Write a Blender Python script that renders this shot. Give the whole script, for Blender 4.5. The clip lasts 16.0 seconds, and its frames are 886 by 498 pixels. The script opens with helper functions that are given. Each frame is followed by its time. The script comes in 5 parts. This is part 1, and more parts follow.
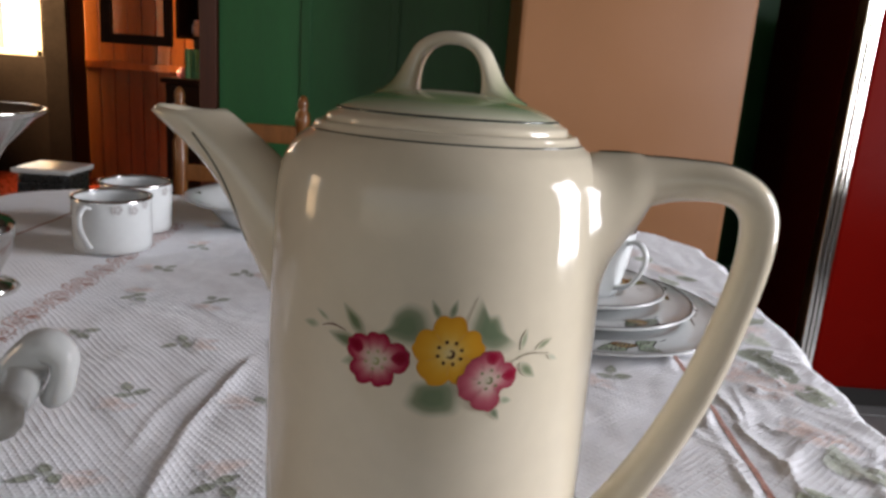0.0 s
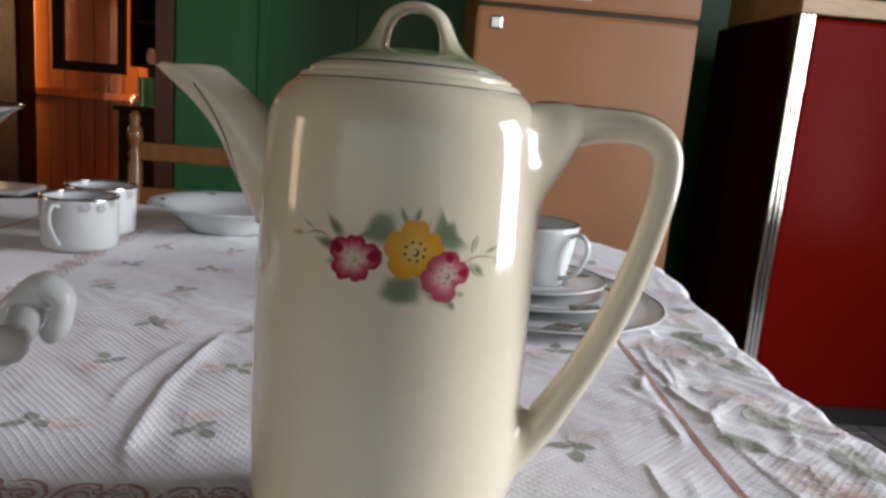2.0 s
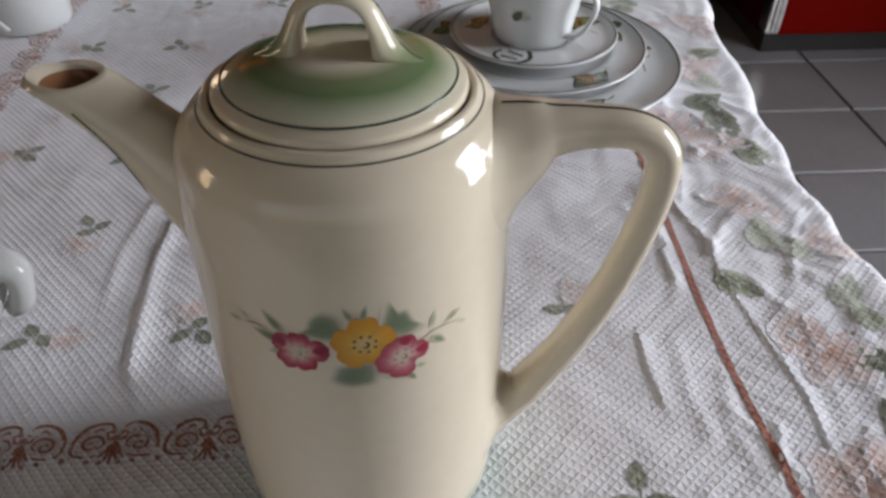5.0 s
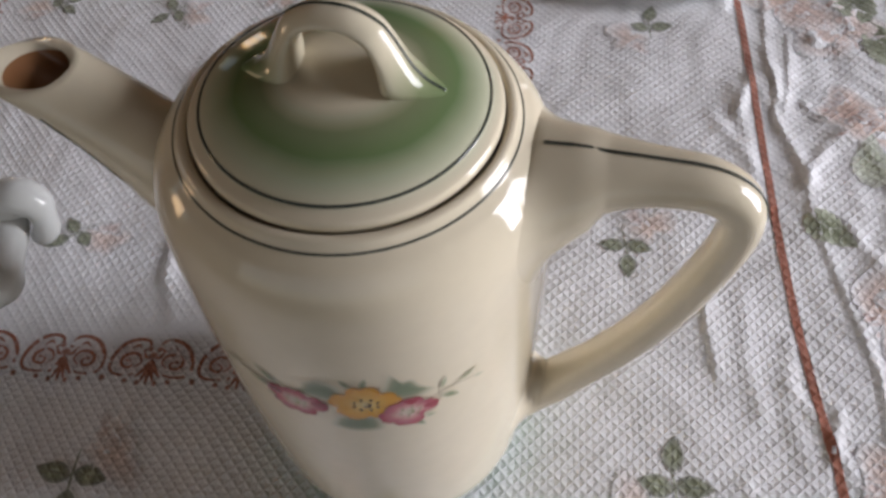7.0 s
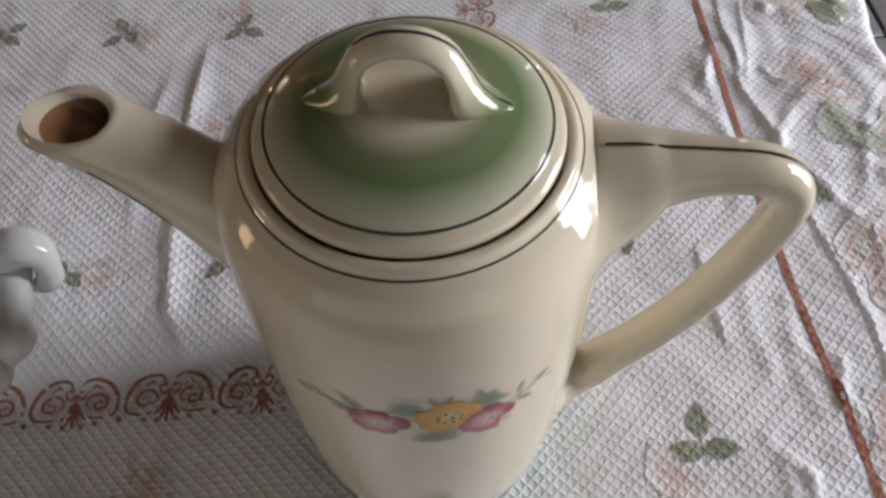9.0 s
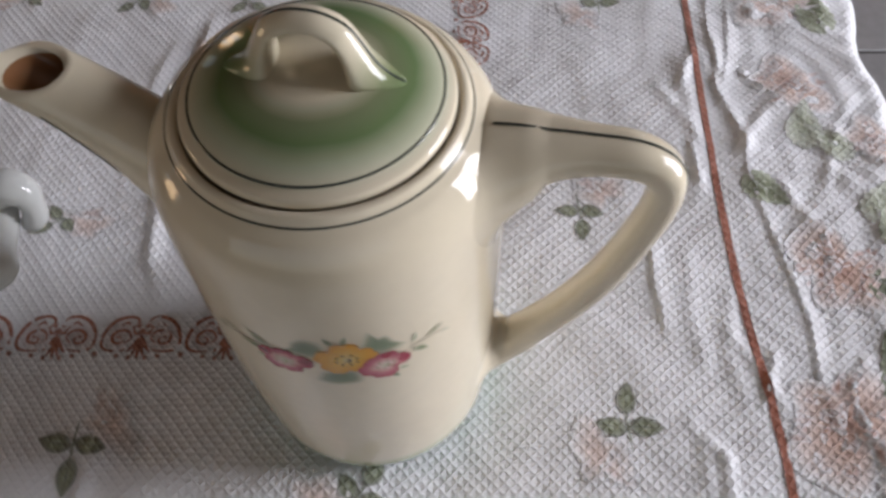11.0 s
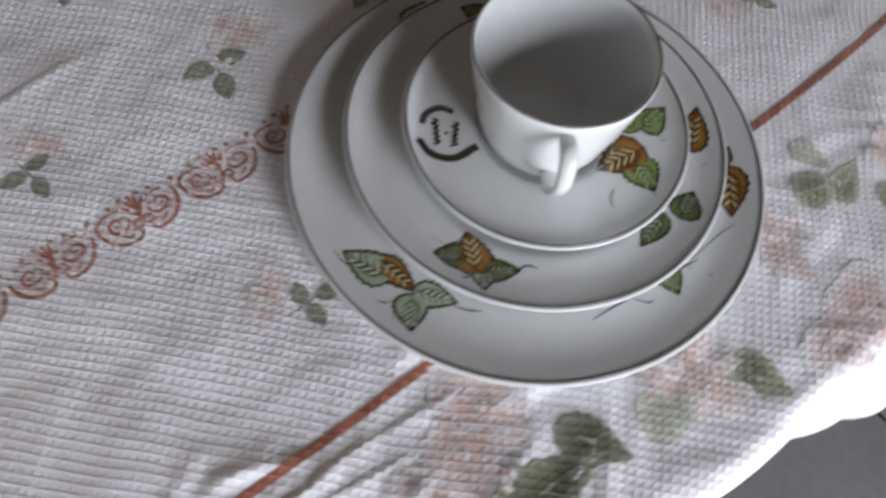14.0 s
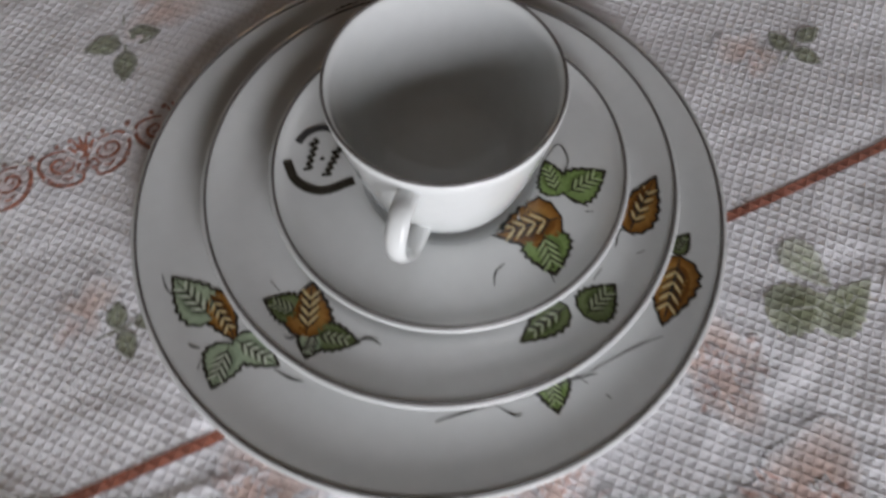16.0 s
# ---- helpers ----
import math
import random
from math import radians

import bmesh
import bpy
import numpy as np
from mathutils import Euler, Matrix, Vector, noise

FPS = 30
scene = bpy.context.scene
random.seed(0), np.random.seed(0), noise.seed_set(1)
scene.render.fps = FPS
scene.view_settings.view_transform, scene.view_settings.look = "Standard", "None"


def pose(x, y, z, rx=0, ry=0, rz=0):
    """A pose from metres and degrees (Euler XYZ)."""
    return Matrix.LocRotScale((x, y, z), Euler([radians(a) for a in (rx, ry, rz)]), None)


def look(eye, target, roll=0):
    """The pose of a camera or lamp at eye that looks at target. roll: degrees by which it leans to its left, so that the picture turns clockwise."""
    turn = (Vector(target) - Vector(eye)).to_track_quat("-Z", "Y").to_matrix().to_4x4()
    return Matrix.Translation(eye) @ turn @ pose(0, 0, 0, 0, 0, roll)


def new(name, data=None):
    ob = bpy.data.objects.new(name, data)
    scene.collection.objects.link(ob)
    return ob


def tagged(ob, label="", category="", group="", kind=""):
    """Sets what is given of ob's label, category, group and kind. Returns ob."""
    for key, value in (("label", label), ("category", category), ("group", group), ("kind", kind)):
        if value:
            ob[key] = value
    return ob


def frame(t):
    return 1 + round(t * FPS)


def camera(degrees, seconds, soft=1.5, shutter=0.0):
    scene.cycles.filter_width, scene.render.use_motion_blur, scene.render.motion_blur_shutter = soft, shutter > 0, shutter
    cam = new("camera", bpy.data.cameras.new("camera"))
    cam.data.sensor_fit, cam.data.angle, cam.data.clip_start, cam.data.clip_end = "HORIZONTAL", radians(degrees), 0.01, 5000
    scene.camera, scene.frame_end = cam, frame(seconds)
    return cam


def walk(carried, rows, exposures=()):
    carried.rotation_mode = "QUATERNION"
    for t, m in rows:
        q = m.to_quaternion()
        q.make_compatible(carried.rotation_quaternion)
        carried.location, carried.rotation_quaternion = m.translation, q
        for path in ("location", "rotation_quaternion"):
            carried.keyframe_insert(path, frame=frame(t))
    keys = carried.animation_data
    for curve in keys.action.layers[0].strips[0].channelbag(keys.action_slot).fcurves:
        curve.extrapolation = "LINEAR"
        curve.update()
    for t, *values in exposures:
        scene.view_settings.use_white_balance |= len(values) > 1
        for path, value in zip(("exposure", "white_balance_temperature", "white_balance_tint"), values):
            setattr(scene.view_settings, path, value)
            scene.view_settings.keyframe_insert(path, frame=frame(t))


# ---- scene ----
cam = camera(61.0, 16.0, soft=3.0, shutter=0.4)
PATH = [
    (0, (0.031, 0.022, 0.975), (0.046, 1.961, 0.485), 4.1),
    (0.5, (0.029, 0.007, 0.971), (0.116, 1.959, 0.542), 4.7),
    (1, (0.028, -0.012, 0.964), (0.175, 1.939, 0.551), 5.1),
    (1.5, (0.036, -0.029, 0.95), (0.201, 1.927, 0.566), 2.6),
    (2, (0.029, -0.034, 0.946), (0.161, 1.923, 0.557), 4.9),
    (2.5, (0.031, -0.039, 0.946), (0.176, 1.923, 0.586), 4.8),
    (3, (0.027, -0.031, 0.946), (0.189, 1.909, 0.491), 5.3),
    (3.5, (0.026, -0.028, 0.947), (0.173, 1.913, 0.486), 5.8),
    (4, (0.027, 0.008, 0.953), (0.126, 1.85, 0.179), 6.6),
    (4.2, (0.033, 0.024, 0.981), (0.134, 1.793, 0.052), 4.6),
    (6.3, (0.059, 0.112, 1.098), (0.089, 1.26, -0.54), -2.8),
    (6.5, (0.061, 0.125, 1.096), (0.034, 1.209, -0.585), -3.5),
    (7, (0.071, 0.148, 1.098), (-0.058, 1.227, -0.581), -3.5),
    (7.5, (0.063, 0.167, 1.091), (-0.048, 1.221, -0.605), -4.5),
    (8, (0.047, 0.168, 1.091), (0.052, 1.21, -0.616), -2.8),
    (8.2, (0.043, 0.164, 1.094), (0.087, 1.215, -0.607), -1.5),
    (10.3, (0.028, 0.145, 1.117), (0.077, 1.173, -0.599), -2.2),
    (10.5, (0.036, 0.141, 1.119), (0.082, 1.176, -0.592), -1.9),
    (11, (0.074, 0.132, 1.122), (0.026, 1.151, -0.598), -2.3),
    (11.5, (0.13, 0.122, 1.128), (-0.046, 1.136, -0.587), -2.4),
    (12, (0.181, 0.128, 1.124), (-0.051, 1.127, -0.593), -2.9),
    (12.5, (0.218, 0.178, 1.12), (-0.065, 1.054, -0.656), 0.5),
    (13, (0.212, 0.273, 1.091), (-0.113, 1.133, -0.682), 12.94),
    (13.5, (0.238, 0.408, 1.094), (-0.217, 1.131, -0.714), 12.4),
    (14, (0.3, 0.503, 1.101), (-0.274, 1.148, -0.704), 10.4),
    (14.5, (0.337, 0.594, 1.101), (-0.349, 1.042, -0.724), 8.3),
    (15, (0.364, 0.62, 1.076), (-0.402, 0.99, -0.734), 3.9),
    (15.5, (0.366, 0.629, 1.072), (-0.447, 0.965, -0.723), 1.73),
    (16, (0.322, 0.641, 1.053), (-0.437, 0.967, -0.768), -1.82),
]
EXPOSURES = [(0.0, -0.04, 6750, 10), (2.0, -0.02, 6600, 9), (3.4, -0.03, 6600, 9), (4.0, -0.20, 6500, 8), (6.5, -0.08, 6800, 10), (8.0, -0.08, 6800, 10), (10.5, -0.06, 6750, 10), (11.8, -0.20, 6550, 9), (12.5, -0.48, 6400, 8), (13.0, -0.50, 6400, 8), (13.5, -0.24, 6450, 8), (14.0, -0.12, 6550, 9), (15.0, -0.26, 6800, 9), (16.0, -0.43, 6850, 9)]
walk(cam, [(t, look(eye, target, roll)) for t, eye, target, roll in PATH], EXPOSURES)

# ---- world and light ----
world = bpy.data.worlds.new("sky")
scene.world = world
world.use_nodes = True
wn = world.node_tree.nodes
sky = wn.new("ShaderNodeTexSky")
sky.sky_type = "NISHITA"
sky.sun_disc = False
sky.sun_elevation = radians(38)
sky.sun_rotation = radians(75)
world.node_tree.links.new(sky.outputs[0], wn["Background"].inputs[0])
wn["Background"].inputs[1].default_value = 0.12


def area_lamp(name, place, target, wide, high, watts, colour, spread=180):
    data = bpy.data.lights.new(name, "AREA")
    data.shape, data.size, data.size_y, data.energy, data.color = "RECTANGLE", wide, high, watts, colour
    data.spread = radians(spread)
    ob = new(name, data)
    ob.matrix_world = look(place, target)
    return ob


area_lamp("daylight_east", (2.315, 0.50, 1.255), (0.0, 0.46, 1.0), 0.90, 1.53, 116, (0.87, 0.895, 1.0))
area_lamp("daylight_west", (-3.60, 0.55, 1.12), (0.0, 0.50, 0.95), 0.50, 1.15, 14, (1.0, 0.66, 0.38))
# added fill for the pot's front; no window is known on this side
area_lamp("daylight_south", (-0.6, -1.93, 1.35), (-0.6, 0.3, 1.0), 4.6, 1.3, 8.8, (1.0, 0.88, 0.77))
area_lamp("daylight_far_room", (-3.45, 4.72, 1.5), (-1.9, 5.2, 1.25), 0.7, 1.0, 150, (1.0, 0.62, 0.30), 110)

# ---- materials ----
def mat(name, colour, rough=0.5, metal=0.0, vary=0.12, scale=9.0, fine=90.0, bump=0.0, bump_scale=120.0, coat=0.0, spread=None, glow=None):
    """Principled material: two scales of colour variation and a fine relief."""
    m = bpy.data.materials.new(name)
    m.use_nodes = True
    n, l = m.node_tree.nodes, m.node_tree.links
    b = n["Principled BSDF"]
    co = n.new("ShaderNodeTexCoord")
    mp = n.new("ShaderNodeMapping")
    l.new(co.outputs["Object"], mp.inputs[0])
    if spread:
        mp.inputs["Scale"].default_value = spread
    big, small = n.new("ShaderNodeTexNoise"), n.new("ShaderNodeTexNoise")
    big.inputs["Scale"].default_value, small.inputs["Scale"].default_value = scale, fine
    big.inputs["Detail"].default_value = small.inputs["Detail"].default_value = 5
    for t in (big, small):
        l.new(mp.outputs[0], t.inputs["Vector"])
    add = n.new("ShaderNodeMath")
    add.operation = "ADD"
    l.new(big.outputs[0], add.inputs[0])
    l.new(small.outputs[0], add.inputs[1])
    ramp = n.new("ShaderNodeMapRange")
    ramp.inputs["From Min"].default_value, ramp.inputs["From Max"].default_value = 0.6, 1.4
    ramp.inputs["To Min"].default_value, ramp.inputs["To Max"].default_value = 1 - vary, 1 + vary
    l.new(add.outputs[0], ramp.inputs[0])
    mul = n.new("ShaderNodeVectorMath")
    mul.operation = "SCALE"
    mul.inputs[0].default_value = colour
    l.new(ramp.outputs[0], mul.inputs["Scale"])
    l.new(mul.outputs[0], b.inputs["Base Color"])
    rr = n.new("ShaderNodeMapRange")
    rr.inputs["To Min"].default_value, rr.inputs["To Max"].default_value = max(0.02, rough - 0.08 - rough * 0.15), min(1, rough + 0.04 + rough * 0.15)
    l.new(small.outputs[0], rr.inputs[0])
    l.new(rr.outputs[0], b.inputs["Roughness"])
    b.inputs["Metallic"].default_value = metal
    b.inputs["Coat Weight"].default_value = coat
    if bump:
        t = n.new("ShaderNodeTexNoise")
        t.inputs["Scale"].default_value, t.inputs["Detail"].default_value = bump_scale, 4
        l.new(mp.outputs[0], t.inputs["Vector"])
        bp = n.new("ShaderNodeBump")
        bp.inputs["Strength"].default_value, bp.inputs["Distance"].default_value = bump, 0.002
        l.new(t.outputs[0], bp.inputs["Height"])
        l.new(bp.outputs[0], b.inputs["Normal"])
    if glow:
        b.inputs["Emission Color"].default_value = (*glow[:3], 1)
        b.inputs["Emission Strength"].default_value = glow[3]
    return m


def use_attribute(m):
    """Multiplies the material's variation with the mesh's own colours."""
    n, l = m.node_tree.nodes, m.node_tree.links
    a = n.new("ShaderNodeAttribute")
    a.attribute_name = "Col"
    for node in n:
        if node.type == "VECT_MATH" and node.operation == "SCALE":
            l.new(a.outputs["Color"], node.inputs[0])
    return m


IVORY = (0.66, 0.585, 0.45)
CLOTH = (0.80, 0.795, 0.825)
WHITE = (0.62, 0.635, 0.63)


def glaze(name, colour, rough=0.10):
    m = mat(name, colour, rough, vary=0.035, scale=14, fine=160, bump=0.012, bump_scale=45, coat=0.1)
    m.node_tree.nodes["Principled BSDF"].inputs["Specular IOR Level"].default_value = 0.34
    return m


def waffle(m):
    """Waffle weave at 45 degrees, about 5 mm a cell, and a fine thread."""
    n, l = m.node_tree.nodes, m.node_tree.links
    co, mp, sep = n.new("ShaderNodeTexCoord"), n.new("ShaderNodeMapping"), n.new("ShaderNodeSeparateXYZ")
    mp.inputs["Rotation"].default_value = (0, 0, radians(47))
    dist = n.new("ShaderNodeTexNoise")
    dist.inputs["Scale"].default_value = 9
    l.new(co.outputs["Object"], dist.inputs["Vector"])
    wob = n.new("ShaderNodeMixRGB")
    wob.blend_type = "LINEAR_LIGHT"
    wob.inputs[0].default_value = 0.006
    l.new(co.outputs["Object"], wob.inputs[1])
    l.new(dist.outputs["Color"], wob.inputs[2])
    l.new(wob.outputs[0], mp.inputs[0])
    l.new(mp.outputs[0], sep.inputs[0])
    lines = []
    for axis in (0, 1):
        k = n.new("ShaderNodeMath"); k.operation = "MULTIPLY"; k.inputs[1].default_value = math.pi / 0.0043
        s = n.new("ShaderNodeMath"); s.operation = "SINE"
        a = n.new("ShaderNodeMath"); a.operation = "ABSOLUTE"
        p = n.new("ShaderNodeMath"); p.operation = "POWER"; p.inputs[1].default_value = 5.0
        l.new(sep.outputs[axis], k.inputs[0]); l.new(k.outputs[0], s.inputs[0]); l.new(s.outputs[0], a.inputs[0]); l.new(a.outputs[0], p.inputs[0])
        lines.append(p)
    mx = n.new("ShaderNodeMath"); mx.operation = "MAXIMUM"
    l.new(lines[0].outputs[0], mx.inputs[0]); l.new(lines[1].outputs[0], mx.inputs[1])
    fine = n.new("ShaderNodeTexNoise")
    fine.inputs["Scale"].default_value, fine.inputs["Detail"].default_value = 260, 6
    l.new(co.outputs["Object"], fine.inputs["Vector"])
    mixn = n.new("ShaderNodeMath"); mixn.operation = "MULTIPLY_ADD"; mixn.inputs[1].default_value = 0.75
    l.new(fine.outputs[0], mixn.inputs[0]); l.new(mx.outputs[0], mixn.inputs[2])
    bp = n.new("ShaderNodeBump")
    bp.inputs["Strength"].default_value, bp.inputs["Distance"].default_value = 0.50, 0.0008
    l.new(mixn.outputs[0], bp.inputs["Height"])
    b = n["Principled BSDF"]
    l.new(bp.outputs[0], b.inputs["Normal"])
    b.inputs["Sheen Weight"].default_value = 0.35
    return m


M = {}
M["cloth"] = waffle(mat("cotton_cloth", CLOTH, 0.9, vary=0.07, scale=6, fine=60))
M["print"] = use_attribute(waffle(mat("printed_cotton", CLOTH, 0.9, vary=0.30, scale=85, fine=420)))
M["ivory"] = glaze("ivory_glaze", IVORY)
M["painted"] = use_attribute(glaze("painted_glaze", IVORY))
M["line"] = glaze("dark_painted_line", (0.035, 0.045, 0.04), 0.2)
M["white"] = glaze("white_porcelain", WHITE, 0.09)
M["decor"] = use_attribute(mat("printed_porcelain", WHITE, 0.14, vary=0.22, scale=160, fine=500, coat=0.3))
M["grey_line"] = mat("grey_rim_line", (0.12, 0.11, 0.105), 0.25, vary=0.3, scale=60)
M["silver"] = mat("silver", (0.62, 0.60, 0.57), 0.16, metal=1.0, vary=0.15, scale=30)
M["silver_line"] = mat("silver_rim", (0.50, 0.47, 0.45), 0.22, metal=1.0, vary=0.25, scale=40)
M["gold"] = mat("worn_gold", (0.55, 0.36, 0.14), 0.3, metal=0.9, vary=0.3, scale=60)
M["table"] = mat("table_wood", (0.17, 0.09, 0.045), 0.45, vary=0.35, scale=3, fine=40, spread=(1, 14, 1), bump=0.2)
M["chair"] = mat("varnished_pine", (0.21, 0.078, 0.020), 0.34, vary=0.3, scale=5, fine=45, spread=(9, 9, 1), bump=0.12, coat=0.3)
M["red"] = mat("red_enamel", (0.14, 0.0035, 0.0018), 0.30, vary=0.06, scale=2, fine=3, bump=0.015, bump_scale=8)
# the door's red again, darkened because the cabinet side lies in shade
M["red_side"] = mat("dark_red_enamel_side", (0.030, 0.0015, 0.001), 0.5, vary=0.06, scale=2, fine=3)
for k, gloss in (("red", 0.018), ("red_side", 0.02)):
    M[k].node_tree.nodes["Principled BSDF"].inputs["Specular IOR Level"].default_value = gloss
M["chrome"] = mat("chrome_trim", (0.72, 0.70, 0.66), 0.12, metal=1.0, vary=0.12, scale=20, spread=(1, 1, 0.1))
M["beige"] = mat("beige_enamel", (0.34, 0.152, 0.060), 0.40, vary=0.06, scale=2.0, fine=5, bump=0.03, bump_scale=60)
M["gasket"] = mat("dark_rubber", (0.02, 0.018, 0.016), 0.6, vary=0.2)
M["oak"] = mat("pale_wood", (0.42, 0.26, 0.11), 0.4, vary=0.3, scale=4, fine=60, spread=(1, 12, 12), bump=0.15)
M["green"] = mat("green_painted_board", (0.015, 0.098, 0.027), 0.5, vary=0.16, scale=3, fine=40, spread=(4, 4, 0.6), bump=0.12, bump_scale=60)
M["trim"] = mat("dark_red_wood_trim", (0.065, 0.016, 0.008), 0.38, vary=0.3, scale=4, fine=40, spread=(8, 8, 0.6), bump=0.15)
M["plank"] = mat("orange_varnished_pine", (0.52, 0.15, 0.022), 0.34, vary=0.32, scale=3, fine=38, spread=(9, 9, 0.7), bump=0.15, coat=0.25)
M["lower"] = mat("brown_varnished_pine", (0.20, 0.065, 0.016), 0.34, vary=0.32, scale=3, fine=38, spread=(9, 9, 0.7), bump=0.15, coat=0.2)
# black wood of the hutch; also darkens the dim far-room walls
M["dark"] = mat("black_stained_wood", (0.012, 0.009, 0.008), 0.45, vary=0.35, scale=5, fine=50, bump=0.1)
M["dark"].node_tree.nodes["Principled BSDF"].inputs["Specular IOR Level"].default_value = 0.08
M["black"] = mat("black_enamel", (0.012, 0.012, 0.012), 0.3, vary=0.2)
M["whitetop"] = mat("white_enamel_top", (0.45, 0.45, 0.44), 0.25, vary=0.08)
# out-of-view plaster and ceiling, kept dark to limit bounced light
M["plaster"] = mat("aged_plaster", (0.17, 0.135, 0.105), 0.85, vary=0.14, scale=2, fine=40, bump=0.2)
M["ceiling"] = mat("ceiling_boards", (0.105, 0.072, 0.045), 0.7, vary=0.12, scale=2, fine=30)
M["tile"] = mat("grey_ceramic_tile", (0.185, 0.18, 0.18), 0.42, vary=0.16, scale=5, fine=55, bump=0.1, bump_scale=40)
M["grout"] = mat("black_grout", (0.022, 0.02, 0.019), 0.9, vary=0.3, scale=20)
M["redfloor"] = mat("red_waxed_floor", (0.24, 0.035, 0.016), 0.3, vary=0.25, scale=3, fine=40)
M["glass"] = mat("window_glass", (0.9, 0.95, 0.95), 0.03, vary=0.02)
M["glass"].node_tree.nodes["Principled BSDF"].inputs["Transmission Weight"].default_value = 1
M["glass"].node_tree.nodes["Principled BSDF"].inputs["IOR"].default_value = 1.15
M["paint"] = mat("white_window_paint", (0.68, 0.66, 0.6), 0.4, vary=0.1)
M["teal"] = mat("teal_curtain", (0.05, 0.30, 0.22), 0.8, vary=0.2, scale=20)
M["pink"] = mat("pink_ceramic", (0.62, 0.22, 0.30), 0.3, vary=0.15, scale=30)
M["bluewhite"] = mat("blue_white_ceramic", (0.35, 0.42, 0.55), 0.25, vary=0.35, scale=40)
M["magnet_red"] = mat("red_plastic", (0.6, 0.03, 0.03), 0.35, vary=0.1)
M["inside"] = glaze("brown_stained_glaze", (0.28, 0.13, 0.06), 0.2)

# green airbrushed ring on the lid and green breath at the pot's foot
for name, kind in (("lid_glaze", "lid"), ("pot_glaze", "pot")):
    m = glaze(name, IVORY)
    n, l = m.node_tree.nodes, m.node_tree.links
    co, sep = n.new("ShaderNodeTexCoord"), n.new("ShaderNodeSeparateXYZ")
    l.new(co.outputs["Object"], sep.inputs[0])
    ramp = n.new("ShaderNodeValToRGB")
    wob = n.new("ShaderNodeTexNoise")
    wob.inputs["Scale"].default_value, wob.inputs["Detail"].default_value = 22, 3
    l.new(co.outputs["Object"], wob.inputs["Vector"])
    if kind == "lid":
        flat = n.new("ShaderNodeCombineXYZ")
        l.new(sep.outputs[0], flat.inputs[0]); l.new(sep.outputs[1], flat.inputs[1])
        ln = n.new("ShaderNodeVectorMath"); ln.operation = "LENGTH"
        l.new(flat.outputs[0], ln.inputs[0])
        src = ln.outputs["Value"]
        fac = n.new("ShaderNodeMath"); fac.operation = "MULTIPLY"; fac.inputs[1].default_value = 1 / 0.05
        l.new(src, fac.inputs[0])
        stops = [(0.0, (*IVORY, 1)), (0.28, (0.60, 0.54, 0.41, 1)), (0.43, (0.20, 0.23, 0.125, 1)), (0.56, (0.14, 0.205, 0.09, 1)), (0.72, (0.50, 0.50, 0.37, 1)), (0.80, (*IVORY, 1))]
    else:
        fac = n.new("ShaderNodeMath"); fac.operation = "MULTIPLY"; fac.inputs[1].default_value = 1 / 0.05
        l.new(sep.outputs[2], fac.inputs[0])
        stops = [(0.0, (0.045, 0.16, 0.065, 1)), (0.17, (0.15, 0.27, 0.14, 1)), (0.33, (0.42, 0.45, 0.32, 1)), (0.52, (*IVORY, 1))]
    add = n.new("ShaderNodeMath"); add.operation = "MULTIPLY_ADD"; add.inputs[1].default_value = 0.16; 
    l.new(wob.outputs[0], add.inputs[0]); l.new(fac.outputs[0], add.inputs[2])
    sub = n.new("ShaderNodeMath"); sub.operation = "SUBTRACT"; sub.inputs[1].default_value = 0.08
    l.new(add.outputs[0], sub.inputs[0])
    e = ramp.color_ramp.elements
    while len(e) < len(stops):
        e.new(0.5)
    for el, (p, c) in zip(e, stops):
        el.position, el.color = p, c
    l.new(sub.outputs[0], ramp.inputs[0])
    for node in n:
        if node.type == "VECT_MATH" and node.operation == "SCALE":
            l.new(ramp.outputs[0], node.inputs[0])
    M[name] = m


# ---- building helpers ----
def part(name, bm, material, parent=None, label="", smooth=True):
    me = bpy.data.meshes.new(name)
    bm.normal_update()
    bm.to_mesh(me)
    bm.free()
    me.materials.append(M[material])
    if smooth:
        me.shade_smooth()
    ob = new(name, me)
    if parent:
        ob.parent = parent
    if label:
        ob["label"] = label
    return ob


def thing(name, label, category, m=None, group="", kind=""):
    ob = new(name)
    ob.empty_display_size = 0.05
    if m is not None:
        ob.matrix_world = m
    return tagged(ob, label, category, group, kind)


def box(bm, lo, hi, bevel=0.0):
    r = bmesh.ops.create_cube(bm, size=1)
    vs = r["verts"]
    for v in vs:
        v.co = Vector([lo[i] + (v.co[i] + 0.5) * (hi[i] - lo[i]) for i in range(3)])
    if bevel:
        es = {e for v in vs for e in v.link_edges}
        bmesh.ops.bevel(bm, geom=list(es), offset=bevel, segments=2, affect="EDGES", profile=0.6)
    return bm


def boxed(name, lo, hi, material, parent=None, label="", bevel=0.004):
    return part(name, box(bmesh.new(), lo, hi, bevel), material, parent, label, smooth=False)


